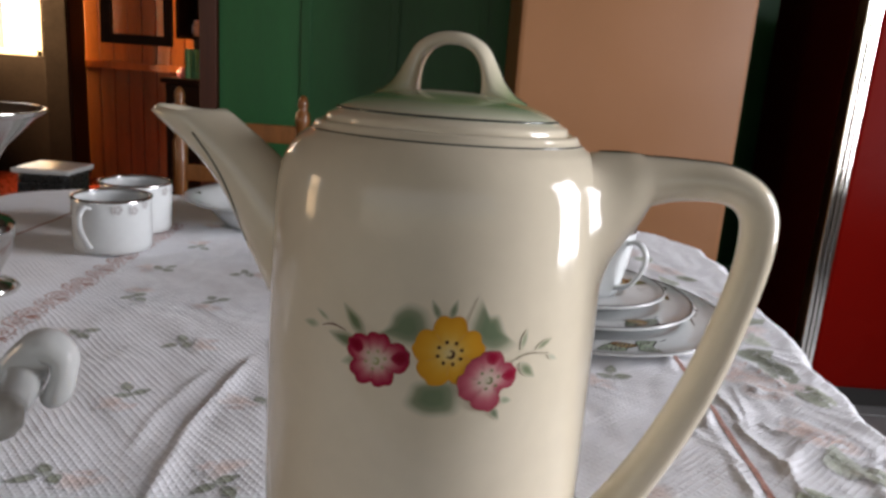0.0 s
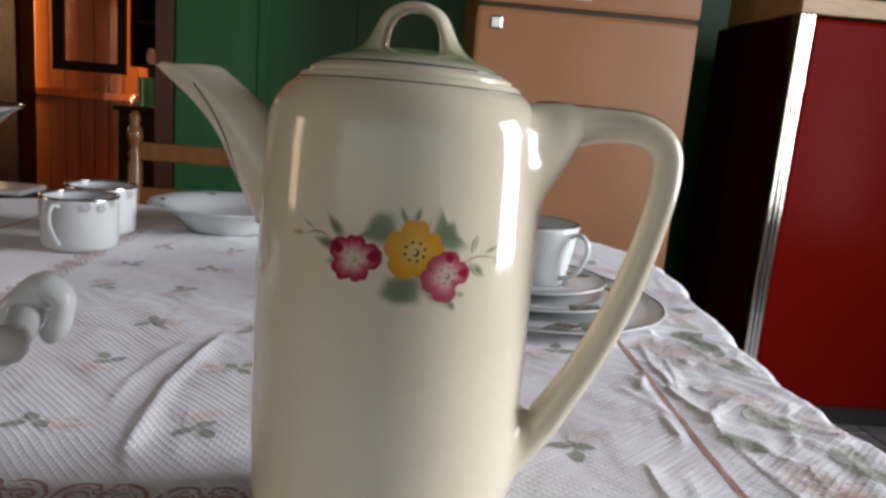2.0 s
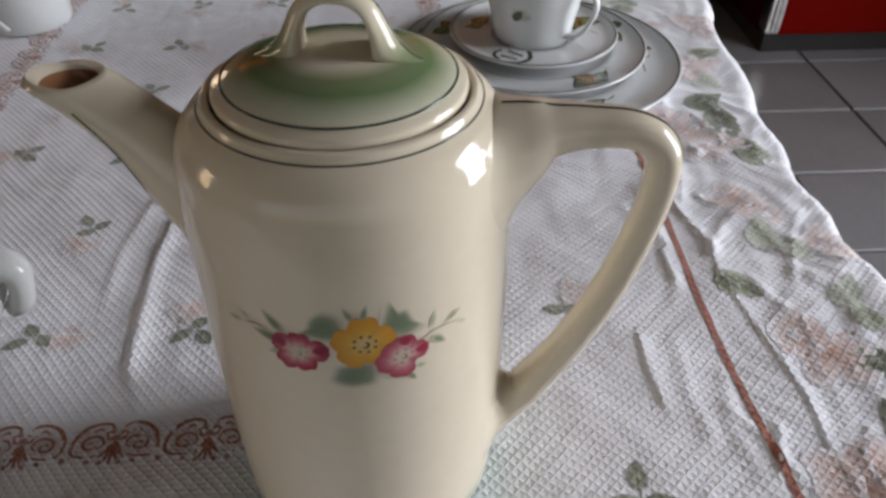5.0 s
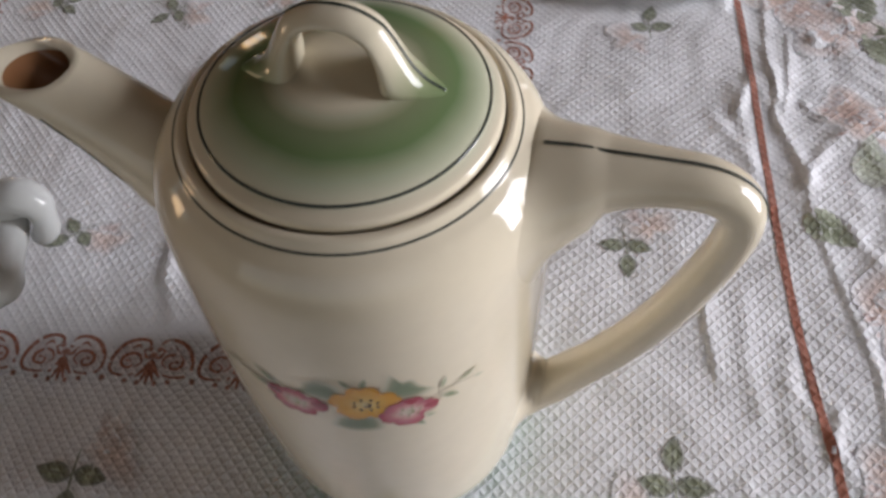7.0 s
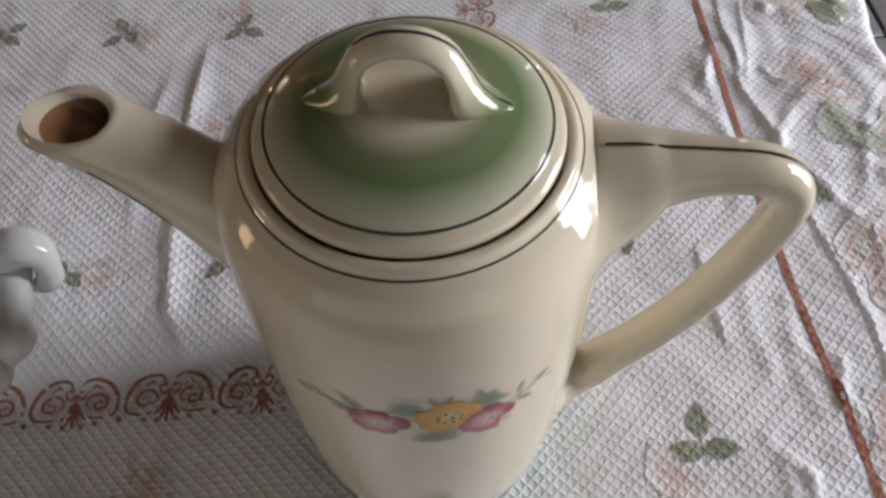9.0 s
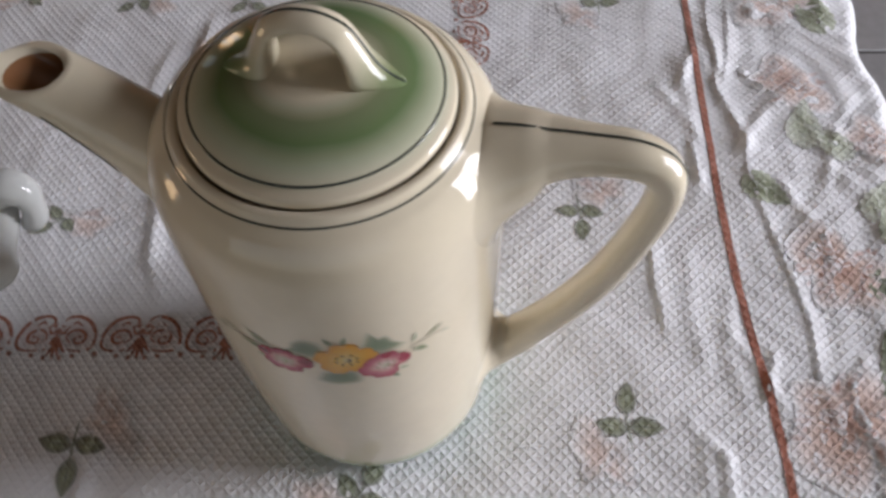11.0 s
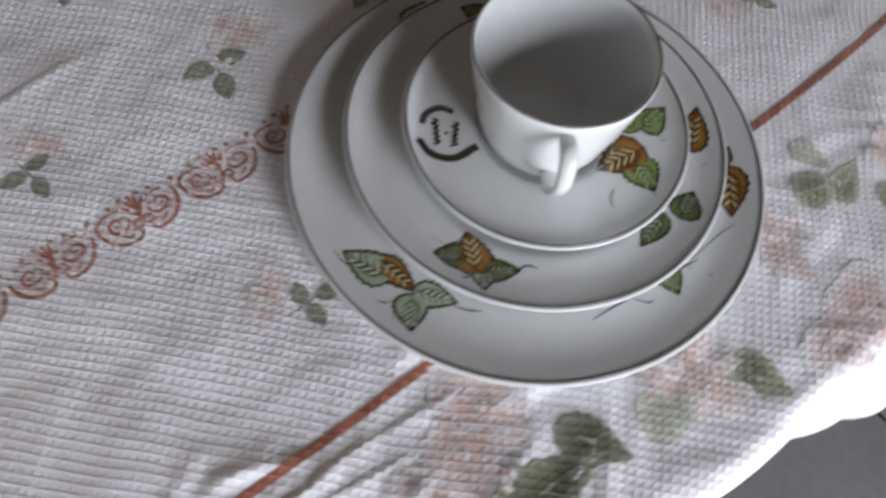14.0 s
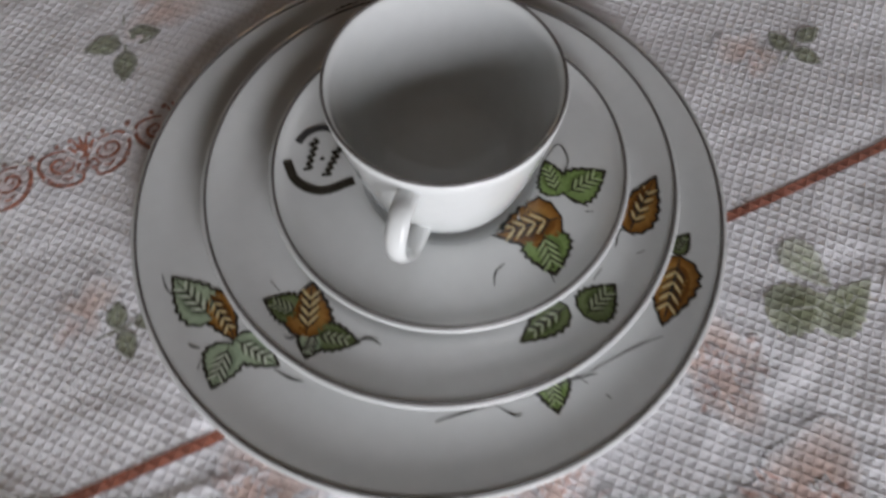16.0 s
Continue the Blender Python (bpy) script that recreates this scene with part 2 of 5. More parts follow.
def lathe(profile, n=64, bm=None, close=False):
    """Turns (radius, height) pairs round z."""
    bm = bm or bmesh.new()
    rings = []
    for r, z in profile:
        if r < 1e-6:
            rings.append([bm.verts.new((0, 0, z))])
        else:
            rings.append([bm.verts.new((r * math.cos(2 * math.pi * i / n), r * math.sin(2 * math.pi * i / n), z)) for i in range(n)])
    if close:
        rings.append(rings[0])
    for a, b in zip(rings, rings[1:]):
        for i in range(n):
            j = (i + 1) % n
            if len(a) == 1 and len(b) == 1:
                continue
            if len(a) == 1:
                bm.faces.new((a[0], b[j], b[i]))
            elif len(b) == 1:
                bm.faces.new((a[i], a[j], b[0]))
            else:
                bm.faces.new((a[i], a[j], b[j], b[i]))
    bmesh.ops.recalc_face_normals(bm, faces=bm.faces[:])
    return bm


def smooth_path(points, per=6):
    """Catmull-Rom through points of any dimension."""
    p = [np.array(q, float) for q in points]
    p = [2 * p[0] - p[1]] + p + [2 * p[-1] - p[-2]]
    out = []
    for i in range(1, len(p) - 2):
        for k in range(per):
            t = k / per
            out.append(0.5 * (2 * p[i] + (p[i + 1] - p[i - 1]) * t + (2 * p[i - 1] - 5 * p[i] + 4 * p[i + 1] - p[i + 2]) * t * t + (3 * p[i] - p[i - 1] - 3 * p[i + 1] + p[i + 2]) * t ** 3))
    out.append(p[-2])
    return out


def sweep(points, side, n=16, per=6, caps=True, bm=None, power=2.0):
    """A tube along points (x, y, z, a, b): a is the half width in the plane across 'side', b along it."""
    bm = bm or bmesh.new()
    pts = smooth_path(points, per)
    s = Vector(side).normalized()
    rings = []
    for i, q in enumerate(pts):
        t = Vector(pts[min(i + 1, len(pts) - 1)][:3] - pts[max(i - 1, 0)][:3]).normalized()
        u = s.cross(t).normalized()
        w = t.cross(u).normalized()
        ring = []
        for k in range(n):
            c, d = math.cos(2 * math.pi * k / n), math.sin(2 * math.pi * k / n)
            c, d = math.copysign(abs(c) ** (2 / power), c), math.copysign(abs(d) ** (2 / power), d)
            ring.append(bm.verts.new(Vector(q[:3]) + u * q[3] * c + w * q[4] * d))
        rings.append(ring)
    for a, b in zip(rings, rings[1:]):
        for k in range(n):
            bm.faces.new((a[k], a[(k + 1) % n], b[(k + 1) % n], b[k]))
    if caps:
        bm.faces.new(rings[0][::-1])
        bm.faces.new(rings[-1])
    bmesh.ops.recalc_face_normals(bm, faces=bm.faces[:])
    return bm


def torus(r, z, minor, n=72, squash=1.0):
    return lathe([(r + minor * math.cos(a), z + squash * minor * math.sin(a)) for a in [2 * math.pi * k / 8 for k in range(8)]], n, close=True)


class Print:
    """Flat coloured shapes in two dimensions, laid on a surface by 'place'."""
    def __init__(self):
        self.v, self.c, self.f, self.lift = [], [], [], []

    def fan(self, outline, colours, layer=0, steps=(0.0, 0.4, 0.75, 1.0)):
        o = np.array(outline, float)
        mid = o.mean(0)
        start, n = len(self.v), len(o)
        self.v.append(mid); self.c.append(colours[0]); self.lift.append(layer)
        for s in steps[1:]:
            x = s * (len(colours) - 1)
            i = min(int(x), len(colours) - 2)
            col = np.array(colours[i]) * (1 - (x - i)) + np.array(colours[i + 1]) * (x - i)
            for q in o:
                self.v.append(mid + (q - mid) * s); self.c.append(col); self.lift.append(layer)
        for k in range(n):
            self.f.append((start, start + 1 + k, start + 1 + (k + 1) % n))
        for r in range(len(steps) - 2):
            a, b = start + 1 + r * n, start + 1 + (r + 1) * n
            for k in range(n):
                self.f.append((a + k, b + k, b + (k + 1) % n, a + (k + 1) % n))

    def stroke(self, points, width, colour, layer=0, per=4, taper=True):
        p = smooth_path(points, per) if len(points) > 2 else [np.array(q, float) for q in points]
        start = len(self.v)
        for i, q in enumerate(p):
            t = p[min(i + 1, len(p) - 1)] - p[max(i - 1, 0)]
            t = t / (np.linalg.norm(t) + 1e-9)
            w = width / 2 * (1 - 0.6 * abs(2 * i / (len(p) - 1) - 1) if taper else 1)
            for sgn in (1, -1):
                self.v.append(q + sgn * w * np.array((-t[1], t[0]))); self.c.append(np.array(colour)); self.lift.append(layer)
        for i in range(len(p) - 1):
            a = start + 2 * i
            self.f.append((a, a + 1, a + 3, a + 2))

    def leaf(self, x, y, ang, length, wide, colours, layer=0, rib=None, teeth=0):
        """An almond leaf from its stalk at (x, y), pointing along ang degrees."""
        a, pts = radians(ang), []
        k = 14
        for side in (1, -1):
            for i in range(k + 1):
                t = i / k if side == 1 else 1 - i / k
                w = wide / 2 * (math.sin(math.pi * t ** (0.62 if teeth else 0.8)) ** 0.9) * (1 + (0.16 * (i % 2) if teeth else 0))
                if side == -1 and i in (0, k):
                    continue
                pts.append((x + math.cos(a) * length * t - math.sin(a) * w * side, y + math.sin(a) * length * t + math.cos(a) * w * side))
        self.fan(pts, colours, layer)
        if rib is not None:
            self.stroke([(x + math.cos(a) * length * t, y + math.sin(a) * length * t) for t in (0.02, 0.5, 0.96)], length * 0.05, rib, layer + 0.5)

    def blob(self, x, y, r, colours, layer=0, n=22, rough=0.25, squash=1.0, ang=0.0, seed=0):
        rnd = random.Random(seed)
        ph = [rnd.uniform(0, 6.28) for _ in range(4)]
        pts = []
        for i in range(n):
            a = 2 * math.pi * i / n
            q = r * (1 + rough * (0.5 * math.sin(2 * a + ph[0]) + 0.35 * math.sin(3 * a + ph[1]) + 0.3 * math.sin(5 * a + ph[2])))
            u, w = q * math.cos(a), q * math.sin(a) * squash
            pts.append((x + u * math.cos(ang) - w * math.sin(ang), y + u * math.sin(ang) + w * math.cos(ang)))
        self.fan(pts, colours, layer)

    def lay(self, name, place, material, parent, label=""):
        """place(u, v, lift) -> xyz arrays."""
        uv = np.array(self.v)
        xyz = place(uv[:, 0], uv[:, 1], np.array(self.lift, float))
        me = bpy.data.meshes.new(name)
        me.from_pydata([tuple(q) for q in xyz], [], self.f)
        at = me.color_attributes.new("Col", "FLOAT_COLOR", "POINT")
        at.data.foreach_set("color", np.c_[np.array(self.c), np.ones(len(self.c))].ravel())
        me.materials.append(M[material])
        me.shade_smooth()
        ob = new(name, me)
        ob.parent = parent
        if label:
            ob["label"] = label
        return ob


# ---- table and cloth ----
TOP = 0.75
EDGE = (-0.575, 0.339, -0.005, 1.13)   # the table's outline: west, east, south, north
RIDGES = [  # pressed and pulled creases: points, height, width
    (((0.239, 0.560), (0.245, 0.505), (0.2395, 0.476), (0.250, 0.432), (0.2475, 0.405), (0.254, 0.363), (0.262, 0.307), (0.259, 0.276), (0.268, 0.215)), 0.0028, 0.0044),
    (((0.262, 0.56), (0.252, 0.50), (0.243, 0.47)), 0.0021, 0.0040),
    (((0.183, 0.365), (0.181, 0.33), (0.184, 0.294)), 0.0030, 0.0034),
    (((0.218, 0.52), (0.222, 0.41), (0.207, 0.37)), 0.0013, 0.0050),
    (((0.205, 0.36), (0.198, 0.31), (0.204, 0.27)), 0.0011, 0.0050),
    (((0.226, 0.34), (0.214, 0.29), (0.222, 0.25)), 0.0010, 0.0050),
    (((-0.100, 0.56), (-0.112, 0.44), (-0.106, 0.345), (-0.088, 0.304)), 0.0048, 0.0044),
    (((-0.122, 0.53), (-0.136, 0.45), (-0.132, 0.38)), 0.0020, 0.0060),
    (((-0.101, 0.285), (-0.110, 0.24), (-0.118, 0.18)), 0.0020, 0.0035),
    (((-0.027, 0.55), (-0.022, 0.49), (-0.024, 0.44)), 0.0024, 0.0040),
    (((0.252, 0.60), (0.243, 0.53), (0.245, 0.47)), 0.0021, 0.0040),
    (((0.10, 0.475), (0.14, 0.485), (0.175, 0.50)), 0.0026, 0.0120),
    (((0.262, 0.455), (0.29, 0.47), (0.335, 0.47)), 0.0060, 0.0130),
    (((0.295, 0.40), (0.318, 0.40), (0.340, 0.415)), 0.0050, 0.0110),
    (((0.270, 0.56), (0.300, 0.53), (0.335, 0.535)), 0.0045, 0.0110),
    (((0.305, 0.345), (0.322, 0.36), (0.338, 0.345)), 0.0030, 0.0090),
    (((0.25, 0.62), (0.29, 0.64), (0.34, 0.62)), 0.0030, 0.0120),
    (((0.26, 0.90), (0.30, 0.86), (0.345, 0.85)), 0.0040, 0.0120),
]
crease_rnd = random.Random(11)
for _ in range(34):     # short pulled wrinkles along the red line and over the roses
    cx, cy = crease_rnd.uniform(0.19, 0.335), crease_rnd.uniform(0.20, 0.62)
    ca, cl = radians(crease_rnd.choice((80, 95, 100, 60, 125)) + crease_rnd.uniform(-14, 14)), crease_rnd.uniform(0.012, 0.032)
    bend = crease_rnd.uniform(-0.004, 0.004)
    RIDGES.append((((cx - cl * math.cos(ca), cy - cl * math.sin(ca)), (cx + bend, cy), (cx + cl * math.cos(ca), cy + cl * math.sin(ca))), crease_rnd.uniform(0.0007, 0.0019), crease_rnd.uniform(0.0028, 0.0048)))


def ripple(u, v):
    """Soft unevenness of the cloth."""
    return (0.0007 * np.sin(u * 71 + 1.3 * np.sin(v * 43)) * np.sin(v * 57 + 0.7 + 1.1 * np.sin(u * 39))
            + 0.0009 * np.sin(u * 23 + v * 17 + 2.0) * np.sin(v * 21 - u * 9)
            + (0.0003 + 0.0004 * np.clip((u - 0.20) / 0.1, 0, 1)) * np.sin(u * 190 + 3 * np.sin(v * 60)) * np.sin(v * 171 + 2 * np.sin(u * 80)))


def seg_dist(u, v, pts):
    """Distance to a line of points, its side, and a fade towards the line's ends."""
    p = [np.array(q) for q in pts]
    d, near, along = np.full(np.shape(u), 9.0), np.zeros(np.shape(u)), np.zeros(np.shape(u))
    total, gone = sum(np.linalg.norm(b - a) for a, b in zip(p, p[1:])), 0.0
    for a, b in zip(p, p[1:]):
        ab = b - a
        t = np.clip(((u - a[0]) * ab[0] + (v - a[1]) * ab[1]) / (ab @ ab), 0, 1)
        di = np.hypot(u - a[0] - t * ab[0], v - a[1] - t * ab[1])
        side = ab[0] * (v - a[1]) - ab[1] * (u - a[0])
        near = np.where(di < d, np.sign(side), near)
        along = np.where(di < d, (gone + t * np.linalg.norm(ab)) / total, along)
        d = np.minimum(d, di)
        gone += np.linalg.norm(ab)
    f = np.clip(np.minimum(along, 1 - along) / 0.22, 0, 1)
    return d, near, f * f * (3 - 2 * f)


def cloth_at(u, v):
    u, v = np.asarray(u, float), np.asarray(v, float)
    w, e, s, nn = EDGE
    edge_e = e + 0.036 * np.clip((v - 0.58) / 0.24, 0, 1) ** 1.5 + 0.004 * np.sin(v * 21 + 0.6) + 0.003 * np.sin(v * 55 + 1.0 + 2 * np.sin(v * 13))
    r = 0.13
    cx, cy = (w + edge_e) / 2, (s + nn) / 2
    hx, hy = (edge_e - w) / 2 - r, (nn - s) / 2 - r
    qx, qy = np.abs(u - cx) - hx, np.abs(v - cy) - hy
    ox, oy = np.maximum(qx, 0), np.maximum(qy, 0)
    ln = np.hypot(ox, oy)
    sd = ln + np.minimum(np.maximum(qx, qy), 0) - r
    nx = np.where(ln > 1e-9, ox / np.maximum(ln, 1e-9), (qx > qy)) * np.sign(u - cx)
    ny = np.where(ln > 1e-9, oy / np.maximum(ln, 1e-9), (qx <= qy)) * np.sign(v - cy)
    out = np.maximum(sd, 0)
    R = 0.014
    a = np.minimum(out / R, math.pi / 2 * 0.98)
    rest = np.maximum(out - R * math.pi / 2, 0)
    fold = np.sin((u - v) * 33 + 0.8 * np.sin((u + v) * 13)) + 0.5 * np.sin((u + v) * 61)
    away = R * np.sin(a) + rest * (0.10 + 0.10 * fold)
    down = R * (1 - np.cos(a)) + rest * 0.97
    x = u - nx * out + nx * away
    y = v - ny * out + ny * away
    z = TOP + ripple(u, v) - down - 0.0025 * np.exp(-(((u - 0.174) / 0.10) ** 2 + ((v - 0.70) / 0.10) ** 2) ** 2)
    for pts, h, wd in RIDGES:
        d, side, fade = seg_dist(u, v, pts)
        if wd >= 0.008:     # a soft billow
            z = z + 0.6 * h * fade * (np.exp(-(d / wd) ** 2) - 0.3 * np.exp(-(d / (2.4 * wd)) ** 2))
        elif h < 0.002:     # a small wrinkle
            z = z + h * fade * np.exp(-(d / wd) ** 2)
        else:               # a pressed fold: steep on the west, easing off to the east
            z = z + 0.55 * h * fade * np.where(side > 0, np.exp(-(d / 0.0012) ** 2) * 0.15 + 0.85 * np.exp(-(d / (0.0045 + 0.5 * h)) ** 2), np.exp(-(d / (0.45 * wd)) ** 2))
    return np.stack((x, y, z), -1)


def on_cloth(u, v, lift):
    e = 0.0015
    p = cloth_at(u, v)
    n = np.cross(cloth_at(u + e, v) - p, cloth_at(u, v + e) - p)
    n /= np.linalg.norm(n, axis=-1, keepdims=True)
    return p + n * (0.00040 + 0.00004 * lift)[:, None]


cloth = thing("tablecloth", "white waffle-weave cotton tablecloth printed with roses, sprigs and red scroll borders", "tablecloth")
us = np.concatenate((np.arange(-0.72, -0.25, 0.008), np.arange(-0.25, 0.165, 0.0022), np.arange(0.165, 0.29, 0.0011), np.arange(0.29, 0.37, 0.0018), np.arange(0.37, 0.52, 0.005)))
vs = np.concatenate((np.arange(-0.14, 0.14, 0.006), np.arange(0.14, 0.66, 0.0021), np.arange(0.66, 1.28, 0.005)))
U, V = np.meshgrid(us, vs)
P = cloth_at(U, V).reshape(-1, 3)
nu, nv = len(us), len(vs)
idx = np.arange(nu * nv).reshape(nv, nu)
quads = np.stack((idx[:-1, :-1], idx[:-1, 1:], idx[1:, 1:], idx[1:, :-1]), -1).reshape(-1, 4)
me = bpy.data.meshes.new("fabric")
me.from_pydata(P.tolist(), [], quads.tolist())
me.materials.append(M["cloth"])
me.shade_smooth()
fabric = new("fabric", me)
fabric.parent = cloth

G_DARK, G_MID, G_PALE = (0.105, 0.115, 0.06), (0.20, 0.22, 0.13), (0.42, 0.45, 0.34)
ROSE, ROSE_P = (0.42, 0.185, 0.115), (0.60, 0.38, 0.29)
SCROLL = (0.36, 0.135, 0.085)


def soft(c, k):
    return tuple(a * (1 - k) + b * k for a, b in zip(c, CLOTH))


def sprig(x, y, ang, size=1.0, seed=0):
    rnd = random.Random(seed)
    p = Print()
    a = radians(ang)
    def at(u, w):
        return (x + (u * math.cos(a) - w * math.sin(a)) * size, y + (u * math.sin(a) + w * math.cos(a)) * size)
    p.blob(*at(-0.013 + rnd.uniform(-0.002, 0.002), 0.010), 0.012 * size, (soft(ROSE_P, 0.35), soft(ROSE_P, 0.55), CLOTH), 0, seed=seed, rough=0.5)
    p.blob(*at(-0.018, 0.002), 0.006 * size, (soft(ROSE, 0.5), soft(ROSE, 0.65), CLOTH), 0.4, seed=seed + 5, rough=0.6)
    p.stroke([at(-0.009, -0.003), at(0.0, 0.0), at(0.008, 0.003)], 0.0011 * size, soft(G_MID, 0.2), 0.6)
    for u, w, dv, ln in ((-0.001, 0.0, 95, 0.013), (0.001, 0.0, -75, 0.0145), (0.005, 0.002, 10, 0.0145)):
        q = at(u, w)
        dv += rnd.uniform(-14, 14)
        p.leaf(*q, ang + dv, ln * size * rnd.uniform(0.88, 1.1), 0.0082 * size, (soft(G_PALE, 0.1), G_MID, soft(G_DARK, 0.3)), 1, soft(G_DARK, 0.15))
    p.lay("leaf_sprig", on_cloth, "print", cloth)


COLS = (-0.241, -0.160, -0.077)
ROWS_Y = (0.371, 0.473, 0.563, 0.658, 0.752, 0.85, 0.945)
k = 0
for i, x in enumerate(COLS):
    for j, y in enumerate(ROWS_Y):
        k += 1
        if i == 0 and j < 2:
            continue
        sprig(x + 0.004 * math.sin(k * 2.1), y + 0.004 * math.cos(k * 1.7), (35, 200, -50, 110)[(i + 2 * j) % 4], 1.0, k)
for x, y, a, s in ((0.022, 0.373, 110, 1.1), (0.025, 0.483, -7, 1.1), (0.019, 0.598, -32, 1.55), (0.024, 0.70, 20, 1.1), (0.021, 0.80, 200, 1.1), (0.024, 0.90, -50, 1.1),
                   (0.144, 0.379, -102, 1.1), (0.158, 0.248, 76, 1.25), (0.171, 0.555, 73, 1.15), (0.171, 0.898, 100, 1.2), (0.024, 0.213, 38, 1.2), (-0.121, 0.238, 250, 1.25), (0.150, 0.735, 10, 1.1)):
    k += 1
    sprig(x, y, a, s, k)


def scroll_unit(p, m):
    """One step of the border along +u: two mirrored scrolls, a fan between them and beads below."""
    W = 0.0024
    for sg in (1, -1):
        def T(pts, sg=sg):
            return [m(sg * (a - 270) * 0.000132, (265 - b) * 0.000132) for a, b in pts]
        mid = T([(180, 255)])[0]
        p.blob(*mid, 0.0118, (soft(SCROLL, 0.62), soft(SCROLL, 0.68), CLOTH), -0.5, 14, 0.15, seed=9)
        p.stroke(T([(222, 222), (246, 205), (240, 178), (200, 170), (150, 190), (118, 235), (108, 285), (128, 318), (178, 326), (214, 318)]), W, SCROLL, 0, 3)
        p.stroke(T([(176, 212), (200, 196), (214, 208)]), W * 0.7, SCROLL, 0.1, 3)
        p.stroke(T([(205, 290), (228, 268), (214, 238), (180, 232), (152, 252), (154, 282), (184, 292), (196, 272), (180, 262)]), W * 0.85, SCROLL, 0.2, 3)
        p.stroke(T([(262, 262), (246, 300), (222, 330)]), W, SCROLL, 0.3, 3)
        p.stroke(T([(268, 258), (258, 310), (246, 348)]), W * 0.9, SCROLL, 0.35, 3)
        p.stroke(T([(262, 252), (240, 244), (232, 222)]), W * 0.8, SCROLL, 0.3, 3)
        for a, b, r in ((94, 338, 13), (186, 346, 11), (236, 354, 11), (172, 262, 9), (128, 212, 9), (252, 212, 12)):
            q = T([(a, b)])[0]
            p.blob(*q, r * 0.000132, (SCROLL, soft(SCROLL, 0.1), soft(SCROLL, 0.3)), 0.4, 8, 0.2, seed=a)
    p.stroke([m(0.0, 0.004), m(0.0, -0.006), m(0.0, -0.0125)], W, SCROLL, 0.3, 3)
    p.blob(*m(0.0, 0.0035), 0.0024, (SCROLL, soft(SCROLL, 0.1), soft(SCROLL, 0.3)), 0.45, 9, 0.3, seed=3)


STEP = 0.0465
for i in range(15):     # east arm of the border
    p = Print()
    scroll_unit(p, lambda u, w, y=0.330 + i * STEP: (0.0800 + w, y + u))
    p.lay("scroll_motif", on_cloth, "print", cloth)
for i in range(7):      # south arm
    p = Print()
    scroll_unit(p, lambda u, w, x=0.040 - i * STEP: (x - u, 0.2965 + w))
    p.lay("scroll_motif", on_cloth, "print", cloth)
for i in range(14):     # west arm
    p = Print()
    scroll_unit(p, lambda u, w, y=0.315 + i * STEP: (-0.296 - w, y + u))
    p.lay("scroll_motif", on_cloth, "print", cloth)

for name, pts in (("red_line", [(0.232, 0.10), (0.233, 0.23), (0.2285, 0.305), (0.2275, 0.40), (0.2315, 0.54), (0.2325, 0.66), (0.236, 0.80), (0.235, 0.92), (0.230, 1.0)]),
                  ("red_line", [(-0.445, 0.11), (-0.440, 0.5), (-0.443, 1.0)]), ("red_line", [(0.225, 0.118), (-0.1, 0.113), (-0.44, 0.117)])):
    p = Print()
    p.stroke(pts, 0.0045, (0.34, 0.115, 0.07), 0, 60, False)
    p.lay(name, on_cloth, "print", cloth)


def rose(x, y, r, seed, strong=0.8):
    rnd = random.Random(seed)
    p = Print()
    p.blob(x, y, r * 1.12, (soft(ROSE, 0.85 - strong * 0.8), soft(ROSE_P, 0.55 - strong * 0.5), soft(ROSE_P, 0.7 - strong * 0.4), CLOTH), 0, 30, 0.45, seed=seed)
    for i in range(44):
        a, d = rnd.uniform(0, 6.28), rnd.uniform(0.1, 1.0) * r
        c = soft(ROSE, rnd.uniform(0.0, 0.5) + 0.25 * (1 - strong))
        p.blob(x + d * math.cos(a), y + d * math.sin(a), r * rnd.uniform(0.09, 0.25), (c, soft(c, 0.3), soft(c, 0.85)), 0.6 + 0.06 * i, 12, 0.6, rnd.uniform(0.3, 0.7), a + rnd.uniform(-0.8, 0.8), seed=seed * 7 + i)
    p.lay("rose_print", on_cloth, "print", cloth)


def big_leaf(x, y, ang, ln, wide, shade, seed):
    p = Print()
    c = (G_DARK, G_MID, G_PALE)[shade]
    lite = soft((G_MID, G_PALE, soft(G_PALE, 0.35))[shade], 0.1)
    a = radians(ang)
    x0, y0 = x - math.cos(a) * ln / 2, y - math.sin(a) * ln / 2
    p.leaf(x0, y0, ang, ln, wide, (c, c, lite), 1.6, soft(c, 0.25), teeth=1)
    for s in (-1, 1):
        for t in (0.25, 0.45, 0.65):
            q = (x0 + math.cos(a) * ln * t, y0 + math.sin(a) * ln * t)
            b = a + s * 0.8
            p.stroke([q, (q[0] + math.cos(b) * wide * 0.4, q[1] + math.sin(b) * wide * 0.4)], 0.0011, soft(lite, 0.2), 2.4)
    p.lay("leaf_print", on_cloth, "print", cloth)


